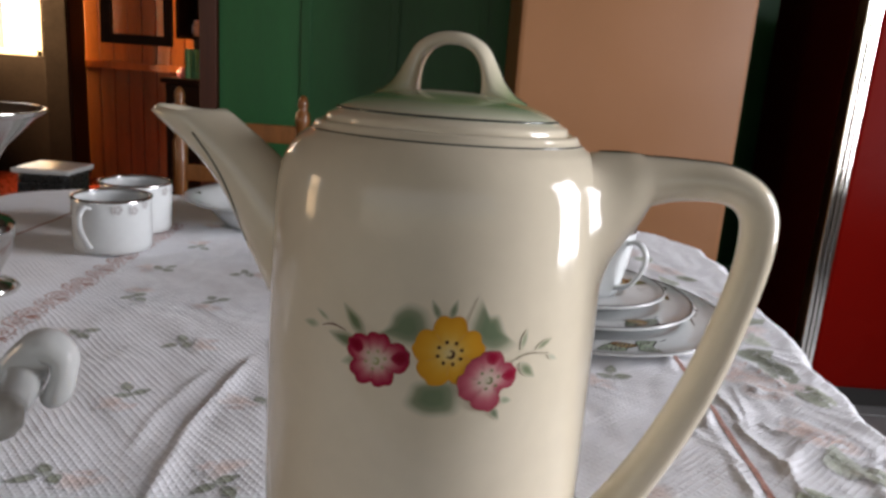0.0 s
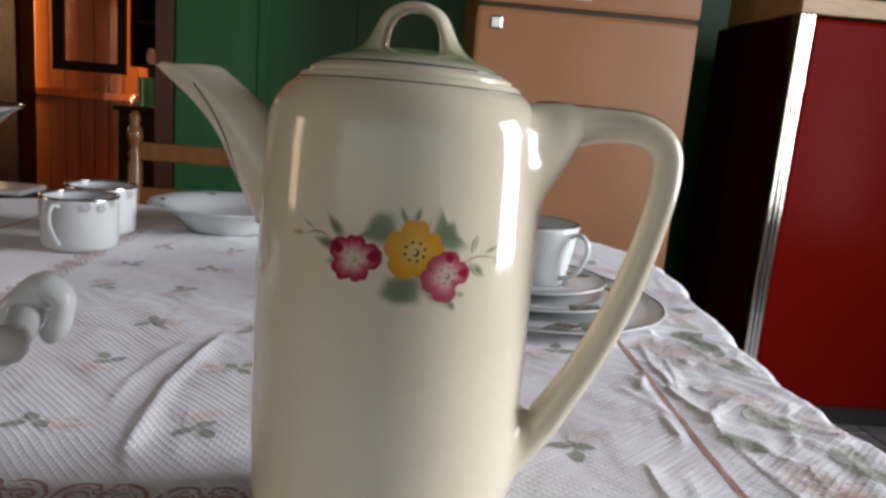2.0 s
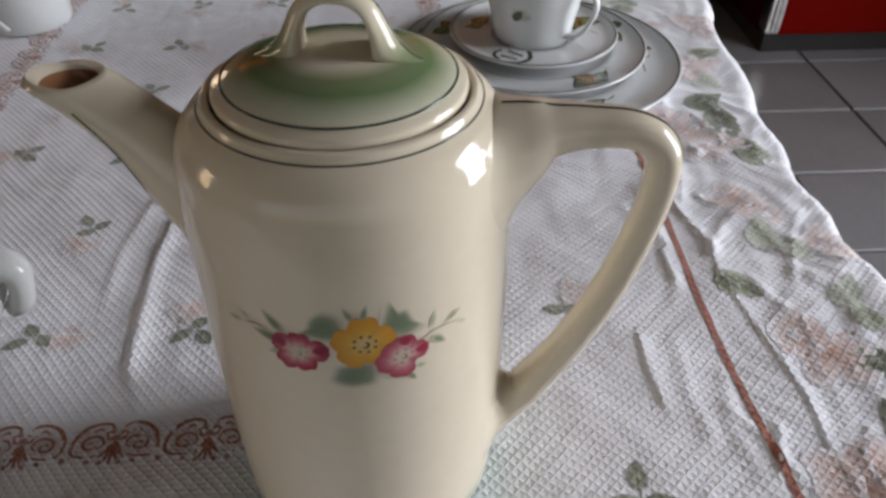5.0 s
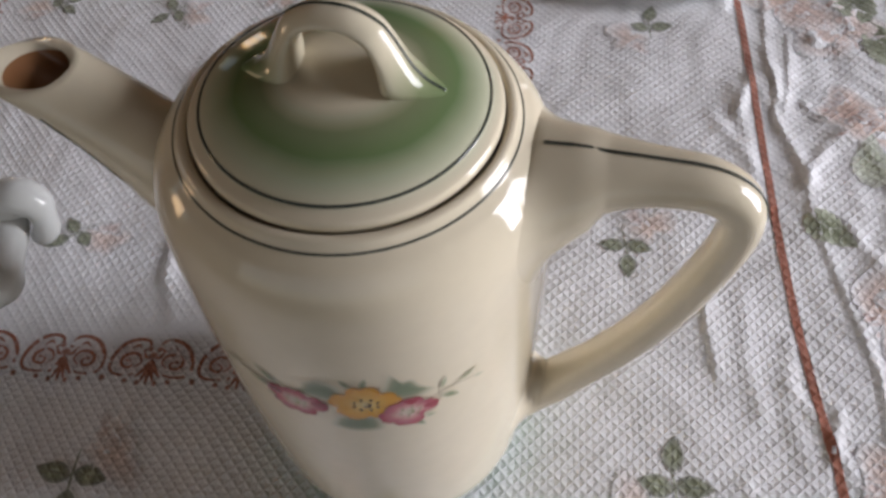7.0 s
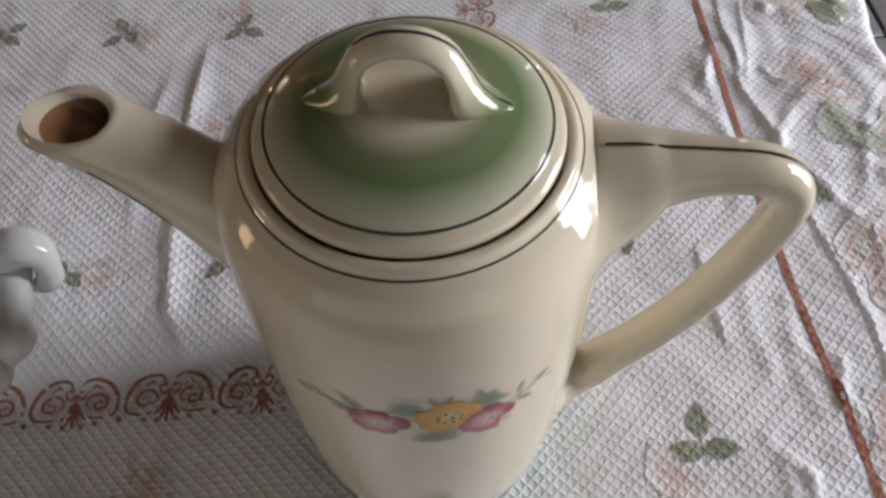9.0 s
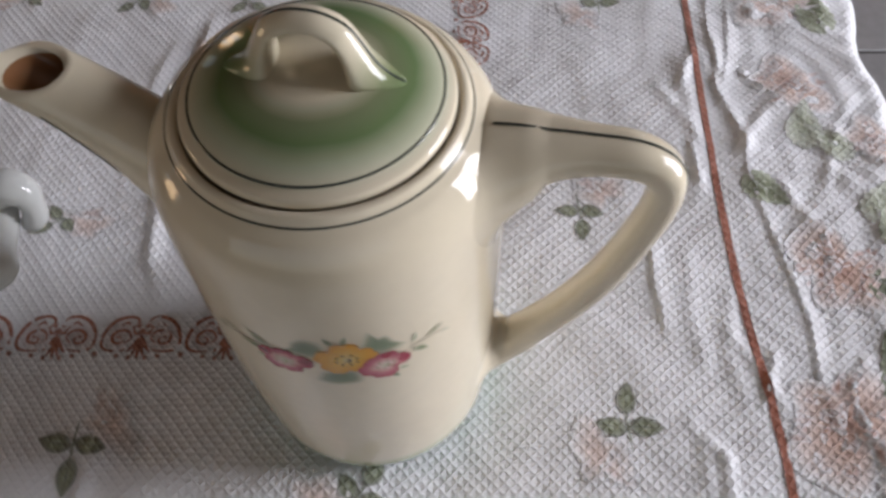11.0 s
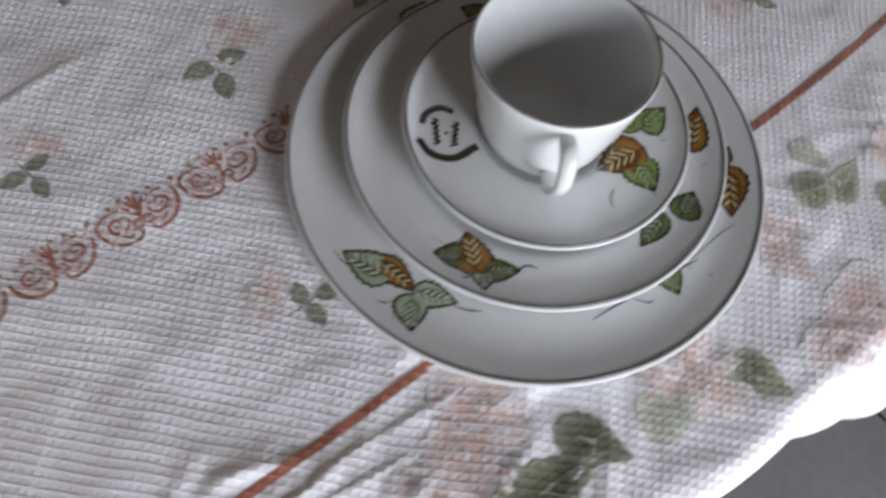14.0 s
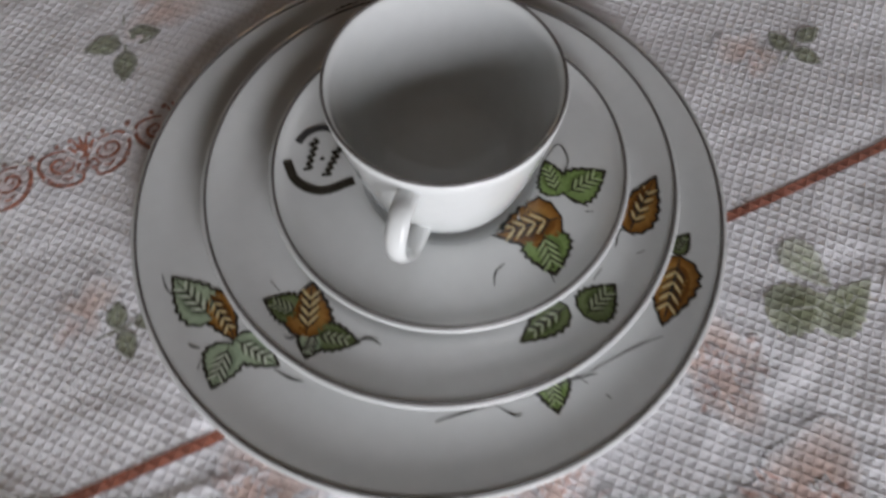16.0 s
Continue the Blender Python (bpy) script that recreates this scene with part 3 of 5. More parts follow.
for i, (x, y, r, st) in enumerate(((0.286, 0.339, 0.024, 0.9), (0.266, 0.250, 0.027, 0.85), (0.292, 0.556, 0.024, 0.45), (0.288, 0.478, 0.021, 0.8), (0.331, 0.430, 0.017, 0.6), (0.268, 0.583, 0.026, 0.6), (0.310, 0.684, 0.027, 0.55), (0.352, 0.775, 0.026, 0.6), (0.300, 0.883, 0.020, 0.7), (0.292, 0.775, 0.020, 0.5), (0.262, 0.17, 0.027, 0.8), (0.30, 0.21, 0.02, 0.6), (0.27, 0.97, 0.025, 0.7))):
    rose(x, y, r, 30 + i, st)
for i, (x, y, a, ln, wd, sh) in enumerate(((0.311, 0.592, 82, 0.062, 0.027, 0), (0.318, 0.545, 100, 0.045, 0.024, 1), (0.290, 0.444, 80, 0.040, 0.022, 2), (0.302, 0.430, 130, 0.036, 0.018, 2), (0.256, 0.393, -40, 0.032, 0.019, 1), (0.321, 0.385, 60, 0.034, 0.019, 2), (0.322, 0.365, 100, 0.028, 0.017, 1), (0.316, 0.325, -35, 0.036, 0.022, 0), (0.303, 0.275, 95, 0.056, 0.026, 0), (0.332, 0.289, 40, 0.026, 0.015, 2), (0.309, 0.622, 30, 0.040, 0.022, 0), (0.322, 0.662, 75, 0.036, 0.025, 2), (0.338, 0.710, 25, 0.036, 0.023, 1), (0.286, 0.822, 70, 0.034, 0.022, 1), (0.293, 0.840, 110, 0.034, 0.018, 1), (0.318, 0.850, -30, 0.026, 0.012, 1), (0.270, 0.835, 15, 0.028, 0.016, 2), (0.31, 0.185, 80, 0.045, 0.022, 1), (0.29, 0.93, 60, 0.04, 0.02, 1))):
    big_leaf(x, y, a, ln, wd, sh, 60 + i)

table = thing("dining_table", "dark wooden dining table with rounded corners under the cloth", "table")
bm = bmesh.new()
box(bm, (EDGE[0] + 0.008, EDGE[2] + 0.008, TOP - 0.034), (EDGE[1] - 0.012, EDGE[3] - 0.008, TOP - 0.006))
bmesh.ops.bevel(bm, geom=[e for e in bm.edges if abs(e.verts[0].co.z - e.verts[1].co.z) > 0.01], offset=0.12, segments=8, affect="EDGES")
part("tabletop", bm, "table", table, smooth=False)
for lo, hi in (((-0.48, 0.10, 0.62), (0.25, 0.125, 0.716)), ((-0.48, 1.0, 0.62), (0.25, 1.025, 0.716)), ((-0.48, 0.125, 0.62), (-0.455, 1.0, 0.716)), ((0.225, 0.125, 0.62), (0.25, 1.0, 0.716))):
    boxed("apron", lo, hi, "table", table)
for x in (-0.455, 0.225):
    for y in (0.125, 1.0):
        leg = part("leg", lathe([(0, 0), (0.022, 0), (0.026, 0.02), (0.022, 0.05), (0.028, 0.2), (0.034, 0.42), (0.026, 0.52), (0.036, 0.56), (0.036, 0.714), (0, 0.714)], 20), "table", table)
        leg.location = (x, y, 0)

# ---- coffee pot ----
POT = pose(0.0305, 0.2795, TOP + 0.0008, -1.9, 0, -8.0)
pot = thing("coffee_pot", "ivory porcelain coffee pot with painted flowers and dark lines", "coffee pot", POT)
BODY = [(0.0500, 0.0), (0.0525, 0.0025), (0.0545, 0.008), (0.0562, 0.016), (0.0574, 0.030), (0.0584, 0.055), (0.0590, 0.085), (0.0589, 0.115), (0.0584, 0.145), (0.0580, 0.170), (0.0577, 0.1815), (0.0568, 0.1880), (0.0546, 0.1922), (0.0502, 0.1962), (0.0470, 0.1987), (0.0458, 0.2000), (0.0450, 0.2014), (0.0432, 0.2018), (0.0424, 0.2005)]
prof = np.array(smooth_path(BODY, 4))
for _ in range(40):     # eases the belly and shoulder, keeps foot and rim
    k0, k1 = 14, len(prof) - 21
    prof[k0:k1] = 0.5 * prof[k0:k1] + 0.25 * (prof[k0 - 1:k1 - 1] + prof[k0 + 1:k1 + 1])
prof = [tuple(q) for q in prof]
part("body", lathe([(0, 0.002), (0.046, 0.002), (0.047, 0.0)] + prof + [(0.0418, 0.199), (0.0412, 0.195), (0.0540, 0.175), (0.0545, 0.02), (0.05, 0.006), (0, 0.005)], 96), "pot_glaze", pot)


def body_r(h):
    b = np.array(prof)
    return np.interp(h, b[:, 1], b[:, 0])


LID = [(0.0412, 0.2000), (0.0418, 0.2018), (0.0414, 0.2036), (0.0400, 0.2046), (0.0386, 0.2054), (0.0372, 0.2066), (0.034, 0.2082), (0.028, 0.2104), (0.020, 0.2124), (0.012, 0.2136), (0.005, 0.2140), (0, 0.2140)]
lid = part("lid", lathe([(0, 0.1990), (0.040, 0.1990)] + [tuple(q) for q in smooth_path(LID, 3)], 96), "lid_glaze", pot, "domed lid shaded green towards the rim")
LOOP = [  # one leg of the loop handle: inner edge, outer edge, half depth
    ((0.0100, 0.2090), (0.0310, 0.2076), 0.0024), ((0.0104, 0.2120), (0.0268, 0.2110), 0.0058), ((0.0108, 0.2150), (0.0228, 0.2134), 0.0074),
    ((0.0106, 0.2190), (0.0190, 0.2174), 0.0066), ((0.0096, 0.2230), (0.0160, 0.2228), 0.0058), ((0.0072, 0.2266), (0.0122, 0.2290), 0.0053), ((0.0036, 0.2286), (0.0062, 0.2326), 0.0050)]
loop = [((-i[0], i[1]), (-o[0], o[1]), d) for i, o, d in LOOP] + [((0, 0.2290), (0, 0.2335), 0.0050)] + LOOP[::-1]
loop = smooth_path([(*i, *o, d) for i, o, d in loop], 6)
bm = bmesh.new()
rings = []
for q in loop:
    cx, cz, ex, ez = (q[0] + q[2]) / 2, (q[1] + q[3]) / 2, (q[2] - q[0]) / 2, (q[3] - q[1]) / 2
    ring = []
    for k in range(24):
        c, d = math.cos(2 * math.pi * k / 24), math.sin(2 * math.pi * k / 24)
        c, d = math.copysign(abs(c) ** 0.8, c), math.copysign(abs(d) ** 0.8, d)
        ring.append(bm.verts.new((cx + ex * c, q[4] * d * (1 - 0.40 * c), cz + ez * c)))
    rings.append(ring)
for a, b in zip(rings, rings[1:]):
    for k in range(24):
        bm.faces.new((a[k], a[(k + 1) % 24], b[(k + 1) % 24], b[k]))
bm.faces.new(rings[0][::-1])
bm.faces.new(rings[-1])
bmesh.ops.recalc_face_normals(bm, faces=bm.faces[:])
part("knob", bm, "lid_glaze", lid, "loop handle with flared feet")
crest = []
for i in range(30, len(loop) - 4, 3):
    q = loop[i]
    ex, ez = q[2] - q[0], q[3] - q[1]
    ln = math.hypot(ex, ez)
    crest.append((q[2] + ex / ln * 0.00012, 0.0, q[3] + ez / ln * 0.00012, 0.0002, 0.0005))
part("painted_line", sweep(crest, (0, 1, 0), 6, 3), "line", lid)
part("painted_line", torus(0.0380, 0.2060, 0.00042), "line", lid)
part("painted_line", torus(0.0466, 0.1988, 0.00042), "line", pot)

HANDLE = [(0.0420, 0.1770, 0.0160, 0.0330), (0.0530, 0.1828, 0.0148, 0.0245), (0.0610, 0.1862, 0.0112, 0.0170), (0.0700, 0.1888, 0.0085, 0.0122), (0.0820, 0.1902, 0.0069, 0.0090), (0.0960, 0.1898, 0.0064, 0.0080), (0.1050, 0.1848, 0.0063, 0.0075), (0.1083, 0.1752, 0.0061, 0.0073), (0.1066, 0.1560, 0.0058, 0.0070), (0.0982, 0.1225, 0.0061, 0.0074), (0.0870, 0.0940, 0.0064, 0.0077), (0.0745, 0.0702, 0.0070, 0.0086), (0.0640, 0.0525, 0.0090, 0.0108), (0.0500, 0.0340, 0.0135, 0.0165)]
N = 32


def root_ring(bm, hc, up, down, wide, lift, flat, sign):
    """A ring of the handle's root that hugs the belly; sign: which way the section's first axis points."""
    ring = []
    for k in range(N):
        c, d = math.cos(2 * math.pi * k / N), math.sin(2 * math.pi * k / N)
        rise = sign * c * (up if sign * c > 0 else down)
        y, r = wide * d, float(body_r(hc + rise))
        hug = math.sqrt(max(r * r - y * y, 1e-6))
        ring.append(bm.verts.new((hug * (1 - flat) + 0.0583 * flat + lift, y, hc + rise)))
    return ring


bm = bmesh.new()
rings = [root_ring(bm, *q, -1) for q in ((0.1785, 0.0180, 0.0300, 0.0285, -0.0004, 0.0), (0.1790, 0.0178, 0.0268, 0.0258, 0.0003, 0.0), (0.1797, 0.0174, 0.0238, 0.0232, 0.0011, 0.05), (0.1806, 0.0167, 0.0210, 0.0208, 0.0023, 0.15), (0.1819, 0.0156, 0.0182, 0.0187, 0.0043, 0.35), (0.1836, 0.0142, 0.0156, 0.0168, 0.0068, 0.6), (0.1853, 0.0126, 0.0136, 0.0152, 0.0092, 0.85))]
path = smooth_path([(x, h, a, b) for x, h, a, b in HANDLE], 7)[21:-11]
for i, q in enumerate(path):
    t = path[min(i + 1, len(path) - 1)][:2] - path[max(i - 1, 0)][:2]
    t /= np.hypot(*t)
    ring = []
    for k in range(N):
        c, d = math.cos(2 * math.pi * k / N), math.sin(2 * math.pi * k / N)
        c, d = math.copysign(abs(c) ** 0.9, c), math.copysign(abs(d) ** 0.9, d)
        ring.append(bm.verts.new((q[0] + t[1] * q[2] * c, q[3] * d, q[1] - t[0] * q[2] * c)))
    rings.append(ring)
rings += [root_ring(bm, *q, 1) for q in ((0.0520, 0.0125, 0.0110, 0.0108, 0.0062, 0.6), (0.0498, 0.0150, 0.0135, 0.0128, 0.0034, 0.2), (0.0482, 0.0178, 0.0160, 0.0152, 0.0016, 0.0), (0.0470, 0.0208, 0.0185, 0.0178, 0.0007, 0.0), (0.0462, 0.0240, 0.0212, 0.0208, 0.0001, 0.0), (0.0456, 0.0270, 0.0240, 0.0236, -0.0003, 0.0))]
for a, b in zip(rings, rings[1:]):
    for k in range(N):
        bm.faces.new((a[k], a[(k + 1) % N], b[(k + 1) % N], b[k]))
bmesh.ops.recalc_face_normals(bm, faces=bm.faces[:])
stripe = [(*(r[N // 2].co + Vector((0.00005, 0, 0.00018))), 0.0003, 0.0005) for r in rings[3:36:2]]
part("handle", bm, "ivory", pot)
part("painted_line", sweep(stripe, (0, 1, 0), 6, 4), "line", pot)
SPOUT = [(-0.0460, 0.1500, 0.0210, 0.0190), (-0.0585, 0.1640, 0.0160, 0.0168), (-0.0695, 0.1775, 0.0120, 0.0148), (-0.0815, 0.1895, 0.0098, 0.0135), (-0.0950, 0.2000, 0.0090, 0.0126)]
sp = smooth_path([(x, 0, h, a, b) for x, h, a, b in SPOUT], 5)
bm = bmesh.new()
rings = []
for i, q in enumerate(list(sp) + [sp[-1]] + list(sp[:11:-1])):
    inner = i >= len(sp)
    j = i if not inner else (len(sp) - 1 if i == len(sp) else len(sp) - (i - len(sp)))
    t = Vector(sp[min(j + 1, len(sp) - 1)][:3] - sp[max(j - 1, 0)][:3]).normalized()
    u = Vector((0, 1, 0)).cross(t).normalized()
    cut = max(0.0, (j - len(sp) + 8) / 7)
    ring = []
    for k in range(24):
        c, d = math.cos(2 * math.pi * k / 24), math.sin(2 * math.pi * k / 24)
        a, b = (q[3], q[4]) if not inner else (q[3] - 0.0030, q[4] - 0.0032)
        slant = t * (-0.010 * cut * c)
        ring.append(bm.verts.new(Vector(q[:3]) + u * a * c + Vector((0, 1, 0)) * b * d + slant))
    rings.append(ring)
for a, b in zip(rings, rings[1:]):
    for k in range(24):
        bm.faces.new((a[k], a[(k + 1) % 24], b[(k + 1) % 24], b[k]))
bm.faces.new(rings[-1])
bmesh.ops.recalc_face_normals(bm, faces=bm.faces[:])
spout = part("spout", bm, "ivory", pot)
# faces inside the spout take a darker brown
spout.data.materials.append(M["inside"])
for f in spout.data.polygons:
    if f.index >= 24 * (len(sp) + 2):
        f.material_index = 1
for s in (-1, 1):
    line = []
    for i in range(5, len(sp) - 2, 3):
        f = (i - 5) / (len(sp) - 8)
        kk = -0.80 + 0.74 * f
        tx, tz = (sp[i + 1] - sp[i - 1])[0], (sp[i + 1] - sp[i - 1])[2]
        ln = math.hypot(tx, tz)
        ux, uz = tz / ln, -tx / ln
        w = 1.008 * math.sqrt(1 - kk * kk)
        line.append((sp[i][0] + ux * sp[i][3] * kk, s * sp[i][4] * w, sp[i][2] + uz * sp[i][3] * kk, 0.00035, 0.00025))
    part("painted_line", sweep(line, (0, 1, 0), 6, 4), "line", pot)


def on_pot(u, v, lift):
    """u: metres round the belly from the painted front, v: height over the foot."""
    r = body_r(v) + 0.00012 + 0.00008 * lift
    a = u / 0.059 + radians(-90 + 8 + 1.0)
    return np.stack((r * np.cos(a), r * np.sin(a), v), -1)


def blossom(p, x, y, petals, colours, eye, layer, dots, dark=None):
    """petals: direction in degrees and length in metres of each."""
    out, r = [], sum(q[1] for q in petals) / len(petals)
    for k in range(110):
        a = 360 * k / 110
        q = 0.0
        for d, ln in petals:
            e = abs((a - d + 180) % 360 - 180)
            q = max(q, ln * (1 - 0.24 * (e / 36) ** 3 - (0.055 * math.exp(-(e / 6) ** 2))) if e < 44 else 0)
        q = max(q, 0.62 * r) * (1 + 0.02 * math.sin(radians(11 * a)))
        out.append((x + q * math.cos(radians(a)), y + q * math.sin(radians(a))))
    p.fan(out, colours, layer, (0.0, 0.15, 0.3, 0.45, 0.6, 0.75, 0.88, 1.0))
    for i, (d, ln) in enumerate(petals):
        a = radians(d + 36)
        p.stroke([(x + r * s * math.cos(a), y + r * s * math.sin(a)) for s in (0.35, 0.5, 0.66)], r * 0.05, tuple(0.7 * u + 0.3 * v for u, v in zip(colours[-1], colours[1])), layer + 0.5)
        if dark and i in dark[1]:
            c = dark[0]
            p.blob(x + 0.76 * ln * math.cos(radians(d)), y + 0.76 * ln * math.sin(radians(d)), ln * 0.26, (c, c, tuple(0.4 * u + 0.6 * v for u, v in zip(c, colours[-2]))), layer + 0.7, 16, 0.2, 0.9, radians(d), seed=i)
    p.stroke([(x - 0.08 * r, y - 0.10 * r), (x + 0.06 * r, y - 0.12 * r), (x + 0.10 * r, y + 0.02 * r), (x, y + 0.08 * r)], r * 0.09, eye, layer + 1.4)
    for i in range(dots):
        a = 2 * math.pi * i / dots + 0.3
        p.blob(x + 0.33 * r * math.cos(a), y + 0.31 * r * math.sin(a), r * 0.055, (eye, eye, eye), layer + 1.8, 7, 0.1, seed=i)


PALE_G, LEAF_G, SOFT_G = (0.31, 0.34, 0.23), (0.115, 0.155, 0.08), (0.145, 0.185, 0.11)
bunch = Print()
UNIT = 0.00019


def fpt(a, b):
    """Design units round the yellow flower's heart, bent round the belly."""
    du = (a - 727) * 0.9981 + (b - 401) * 0.0610 + 33
    dv = -(a - 727) * 0.0610 + (b - 401) * 0.9981
    th = 0.0
    for _ in range(12):
        th = math.asin(max(-1, min(1, du / 1331 * (0.3105 - 0.059 * math.cos(th)) / 0.059)))
    return 0.059 * (th - 0.0288), 0.1402 - dv * (0.3105 - 0.059 * math.cos(th)) / 1331


for c, outline in ((SOFT_G, ((612, 378), (632, 362), (640, 342), (662, 326), (686, 332), (696, 352), (694, 382), (668, 392), (636, 384))),
                   (SOFT_G, ((754, 376), (762, 348), (775, 320), (787, 345), (802, 348), (812, 376), (826, 396), (800, 408), (770, 396))),
                   (SOFT_G, ((664, 466), (658, 488), (684, 504), (712, 506), (738, 500), (742, 470), (734, 448), (700, 446), (672, 452)))):
    pts = [fpt(*q) for q in smooth_path(list(outline) + [outline[0]], 4)[:-1]]
    mx, my = sum(q[0] for q in pts) / len(pts), sum(q[1] for q in pts) / len(pts)
    pts = [(mx + 1.14 * (q[0] - mx), my + 1.14 * (q[1] - my)) for q in pts]
    edge = tuple(0.35 * u + 0.65 * v for u, v in zip(c, IVORY))
    bunch.fan(pts, (c, c, c, tuple(0.85 * u + 0.15 * v for u, v in zip(c, IVORY)), edge, IVORY), 0, (0.0, 0.3, 0.6, 0.75, 0.85, 0.93, 1.0))
for x0, y0, x1, y1, wd, c in ((597, 386, 562, 334, 24, LEAF_G), (592, 400, 537, 384, 26, LEAF_G), (590, 418, 556, 430, 20, PALE_G), (524, 378, 498, 379, 15, PALE_G), (540, 368, 518, 352, 9, PALE_G),
                              (713, 352, 699, 316, 13, SOFT_G), (727, 352, 739, 316, 13, SOFT_G), (834, 428, 858, 456, 20, (0.17, 0.21, 0.12)), (858, 411, 884, 397, 11, (0.22, 0.25, 0.15)),
                              (836, 408, 846, 374, 11, PALE_G), (876, 424, 892, 436, 10, (0.46, 0.46, 0.35)), (790, 494, 804, 518, 15, SOFT_G), (804, 484, 824, 488, 13, PALE_G)):
    q0, q1 = fpt(x0, y0), fpt(x1, y1)
    bunch.leaf(*q0, math.degrees(math.atan2(q1[1] - q0[1], q1[0] - q0[0])), math.hypot(q1[0] - q0[0], q1[1] - q0[1]), wd * UNIT, (c, c, tuple(0.55 * u + 0.45 * v for u, v in zip(c, IVORY)), tuple(0.25 * u + 0.75 * v for u, v in zip(c, IVORY))), 1, None)
bunch.stroke([fpt(*q) for q in ((566, 378), (545, 372), (528, 377))], 0.0006, (0.14, 0.06, 0.05), 1.5)
bunch.stroke([fpt(*q) for q in ((818, 426), (846, 415), (878, 421))], 0.0005, (0.24, 0.20, 0.14), 1.5)
GOLD = ((0.58, 0.47, 0.24), (0.62, 0.43, 0.14), (0.62, 0.36, 0.06), (0.60, 0.31, 0.03), (0.58, 0.28, 0.02), (0.54, 0.24, 0.02))
CRIMSON = ((0.46, 0.46, 0.32), (0.60, 0.48, 0.40), (0.56, 0.34, 0.30), (0.44, 0.13, 0.15), (0.33, 0.030, 0.065), (0.26, 0.012, 0.035))
blossom(bunch, *fpt(727, 402), ((92, 0.0114), (20, 0.0106), (-52, 0.0108), (-128, 0.0114), (166, 0.0112)), GOLD, (0.06, 0.03, 0.02), 3, 8)
blossom(bunch, *fpt(612, 418), ((84, 0.0086), (12, 0.0104), (-66, 0.0086), (-136, 0.0094), (150, 0.0098)), CRIMSON, (0.30, 0.30, 0.14), 3, 6, ((0.20, 0.006, 0.022), (4, 1)))
blossom(bunch, *fpt(787, 448), ((84, 0.0090), (10, 0.0090), (-95, 0.0102), (-160, 0.0100), (140, 0.0086)), tuple(tuple(0.85 * u + 0.15 * v for u, v in zip(c, (0.6, 0.3, 0.32))) for c in CRIMSON), (0.18, 0.20, 0.10), 4.6, 6, ((0.27, 0.012, 0.035), (0, 1)))
bunch.lay("floral_painting", on_pot, "painted", pot, "hand-painted yellow and crimson flowers with green leaves")

# ---- stack of plates with a cup ----
STACK = (0.1745, 0.698)


def dish_height(profile):
    b = np.array([q for q in profile])
    return lambda r: np.interp(r, b[:, 0], b[:, 1])


def plate(name, label, category, r, rim_h, foot_r, well_r, thick, place, turn):
    ob = thing(name, label, category, place @ pose(0, 0, 0, 0, 0, turn), kind="")
    upper = [(0, thick + 0.003), (well_r * 0.8, thick + 0.003), (well_r, thick + 0.0045), (well_r * 1.12, thick + 0.0045 + (rim_h - thick) * 0.30), (r * 0.86, rim_h - 0.0032), (r * 0.96, rim_h - 0.0008), (r, rim_h)]
    up = [tuple(q) for q in smooth_path(upper, 4)]
    under = [(r + 0.0006, rim_h - 0.0012), (r * 0.97, rim_h - 0.0032), (r * 0.86, rim_h - 0.0068), (foot_r * 1.12, 0.005), (foot_r * 1.03, 0.0042), (foot_r * 1.02, 0.0), (foot_r * 0.95, 0.0), (foot_r * 0.93, 0.0035), (0, 0.0035)]
    part("dish", lathe(up + under, 112), "white", ob)
    part("rim_line", torus(r - 0.0016, rim_h - 0.0001, 0.00062, 112), "grey_line", ob, "grey rim line")
    return ob, dish_height(up)


BROWN, OLIVE, INK, MINT = (0.19, 0.078, 0.018), (0.10, 0.135, 0.05), (0.035, 0.032, 0.025), (0.31, 0.39, 0.27)


def branch(p, r, ang, parts, scale=1.0):
    """Leaves of one printed spray; r, ang: its middle on the dish; parts: offsets outwards and round in mm, direction, length, width, colour."""
    for du, dv, dr, ln, wd, c in parts:
        rr, aa = r + du * 0.001 * scale, radians(ang) + dv * 0.001 * scale / r
        x, y = rr * math.cos(aa), rr * math.sin(aa)
        d = ang + dr
        ln, wd = ln * 0.001 * scale, wd * 0.001 * scale
        col = {"b": BROWN, "o": OLIVE, "m": MINT, "g": (0.17, 0.25, 0.08)}[c]
        lite = tuple(0.45 * a + 0.55 * b for a, b in zip(col, WHITE))
        p.leaf(x - math.cos(radians(d)) * 0.0006, y - math.sin(radians(d)) * 0.0006, d, ln + 0.0012, wd + 0.0012, (INK, INK, INK), 0, None, teeth=1)
        p.leaf(x, y, d, ln, wd, (col, lite if c != "b" else tuple(1.5 * a for a in col), col), 1, INK, teeth=1)
        for s in (-1, 1):
            for t in (0.3, 0.55):
                q = (x + math.cos(radians(d)) * ln * t, y + math.sin(radians(d)) * ln * t)
                b = radians(d + s * 45)
                p.stroke([q, (q[0] + math.cos(b) * wd * 0.36, q[1] + math.sin(b) * wd * 0.36)], 0.0005 * scale, INK, 2)


def on_dish(hf):
    def f(u, v, lift):
        return np.stack((u, v, hf(np.hypot(u, v)) + 0.00022 + 0.00008 * lift), -1)
    return f


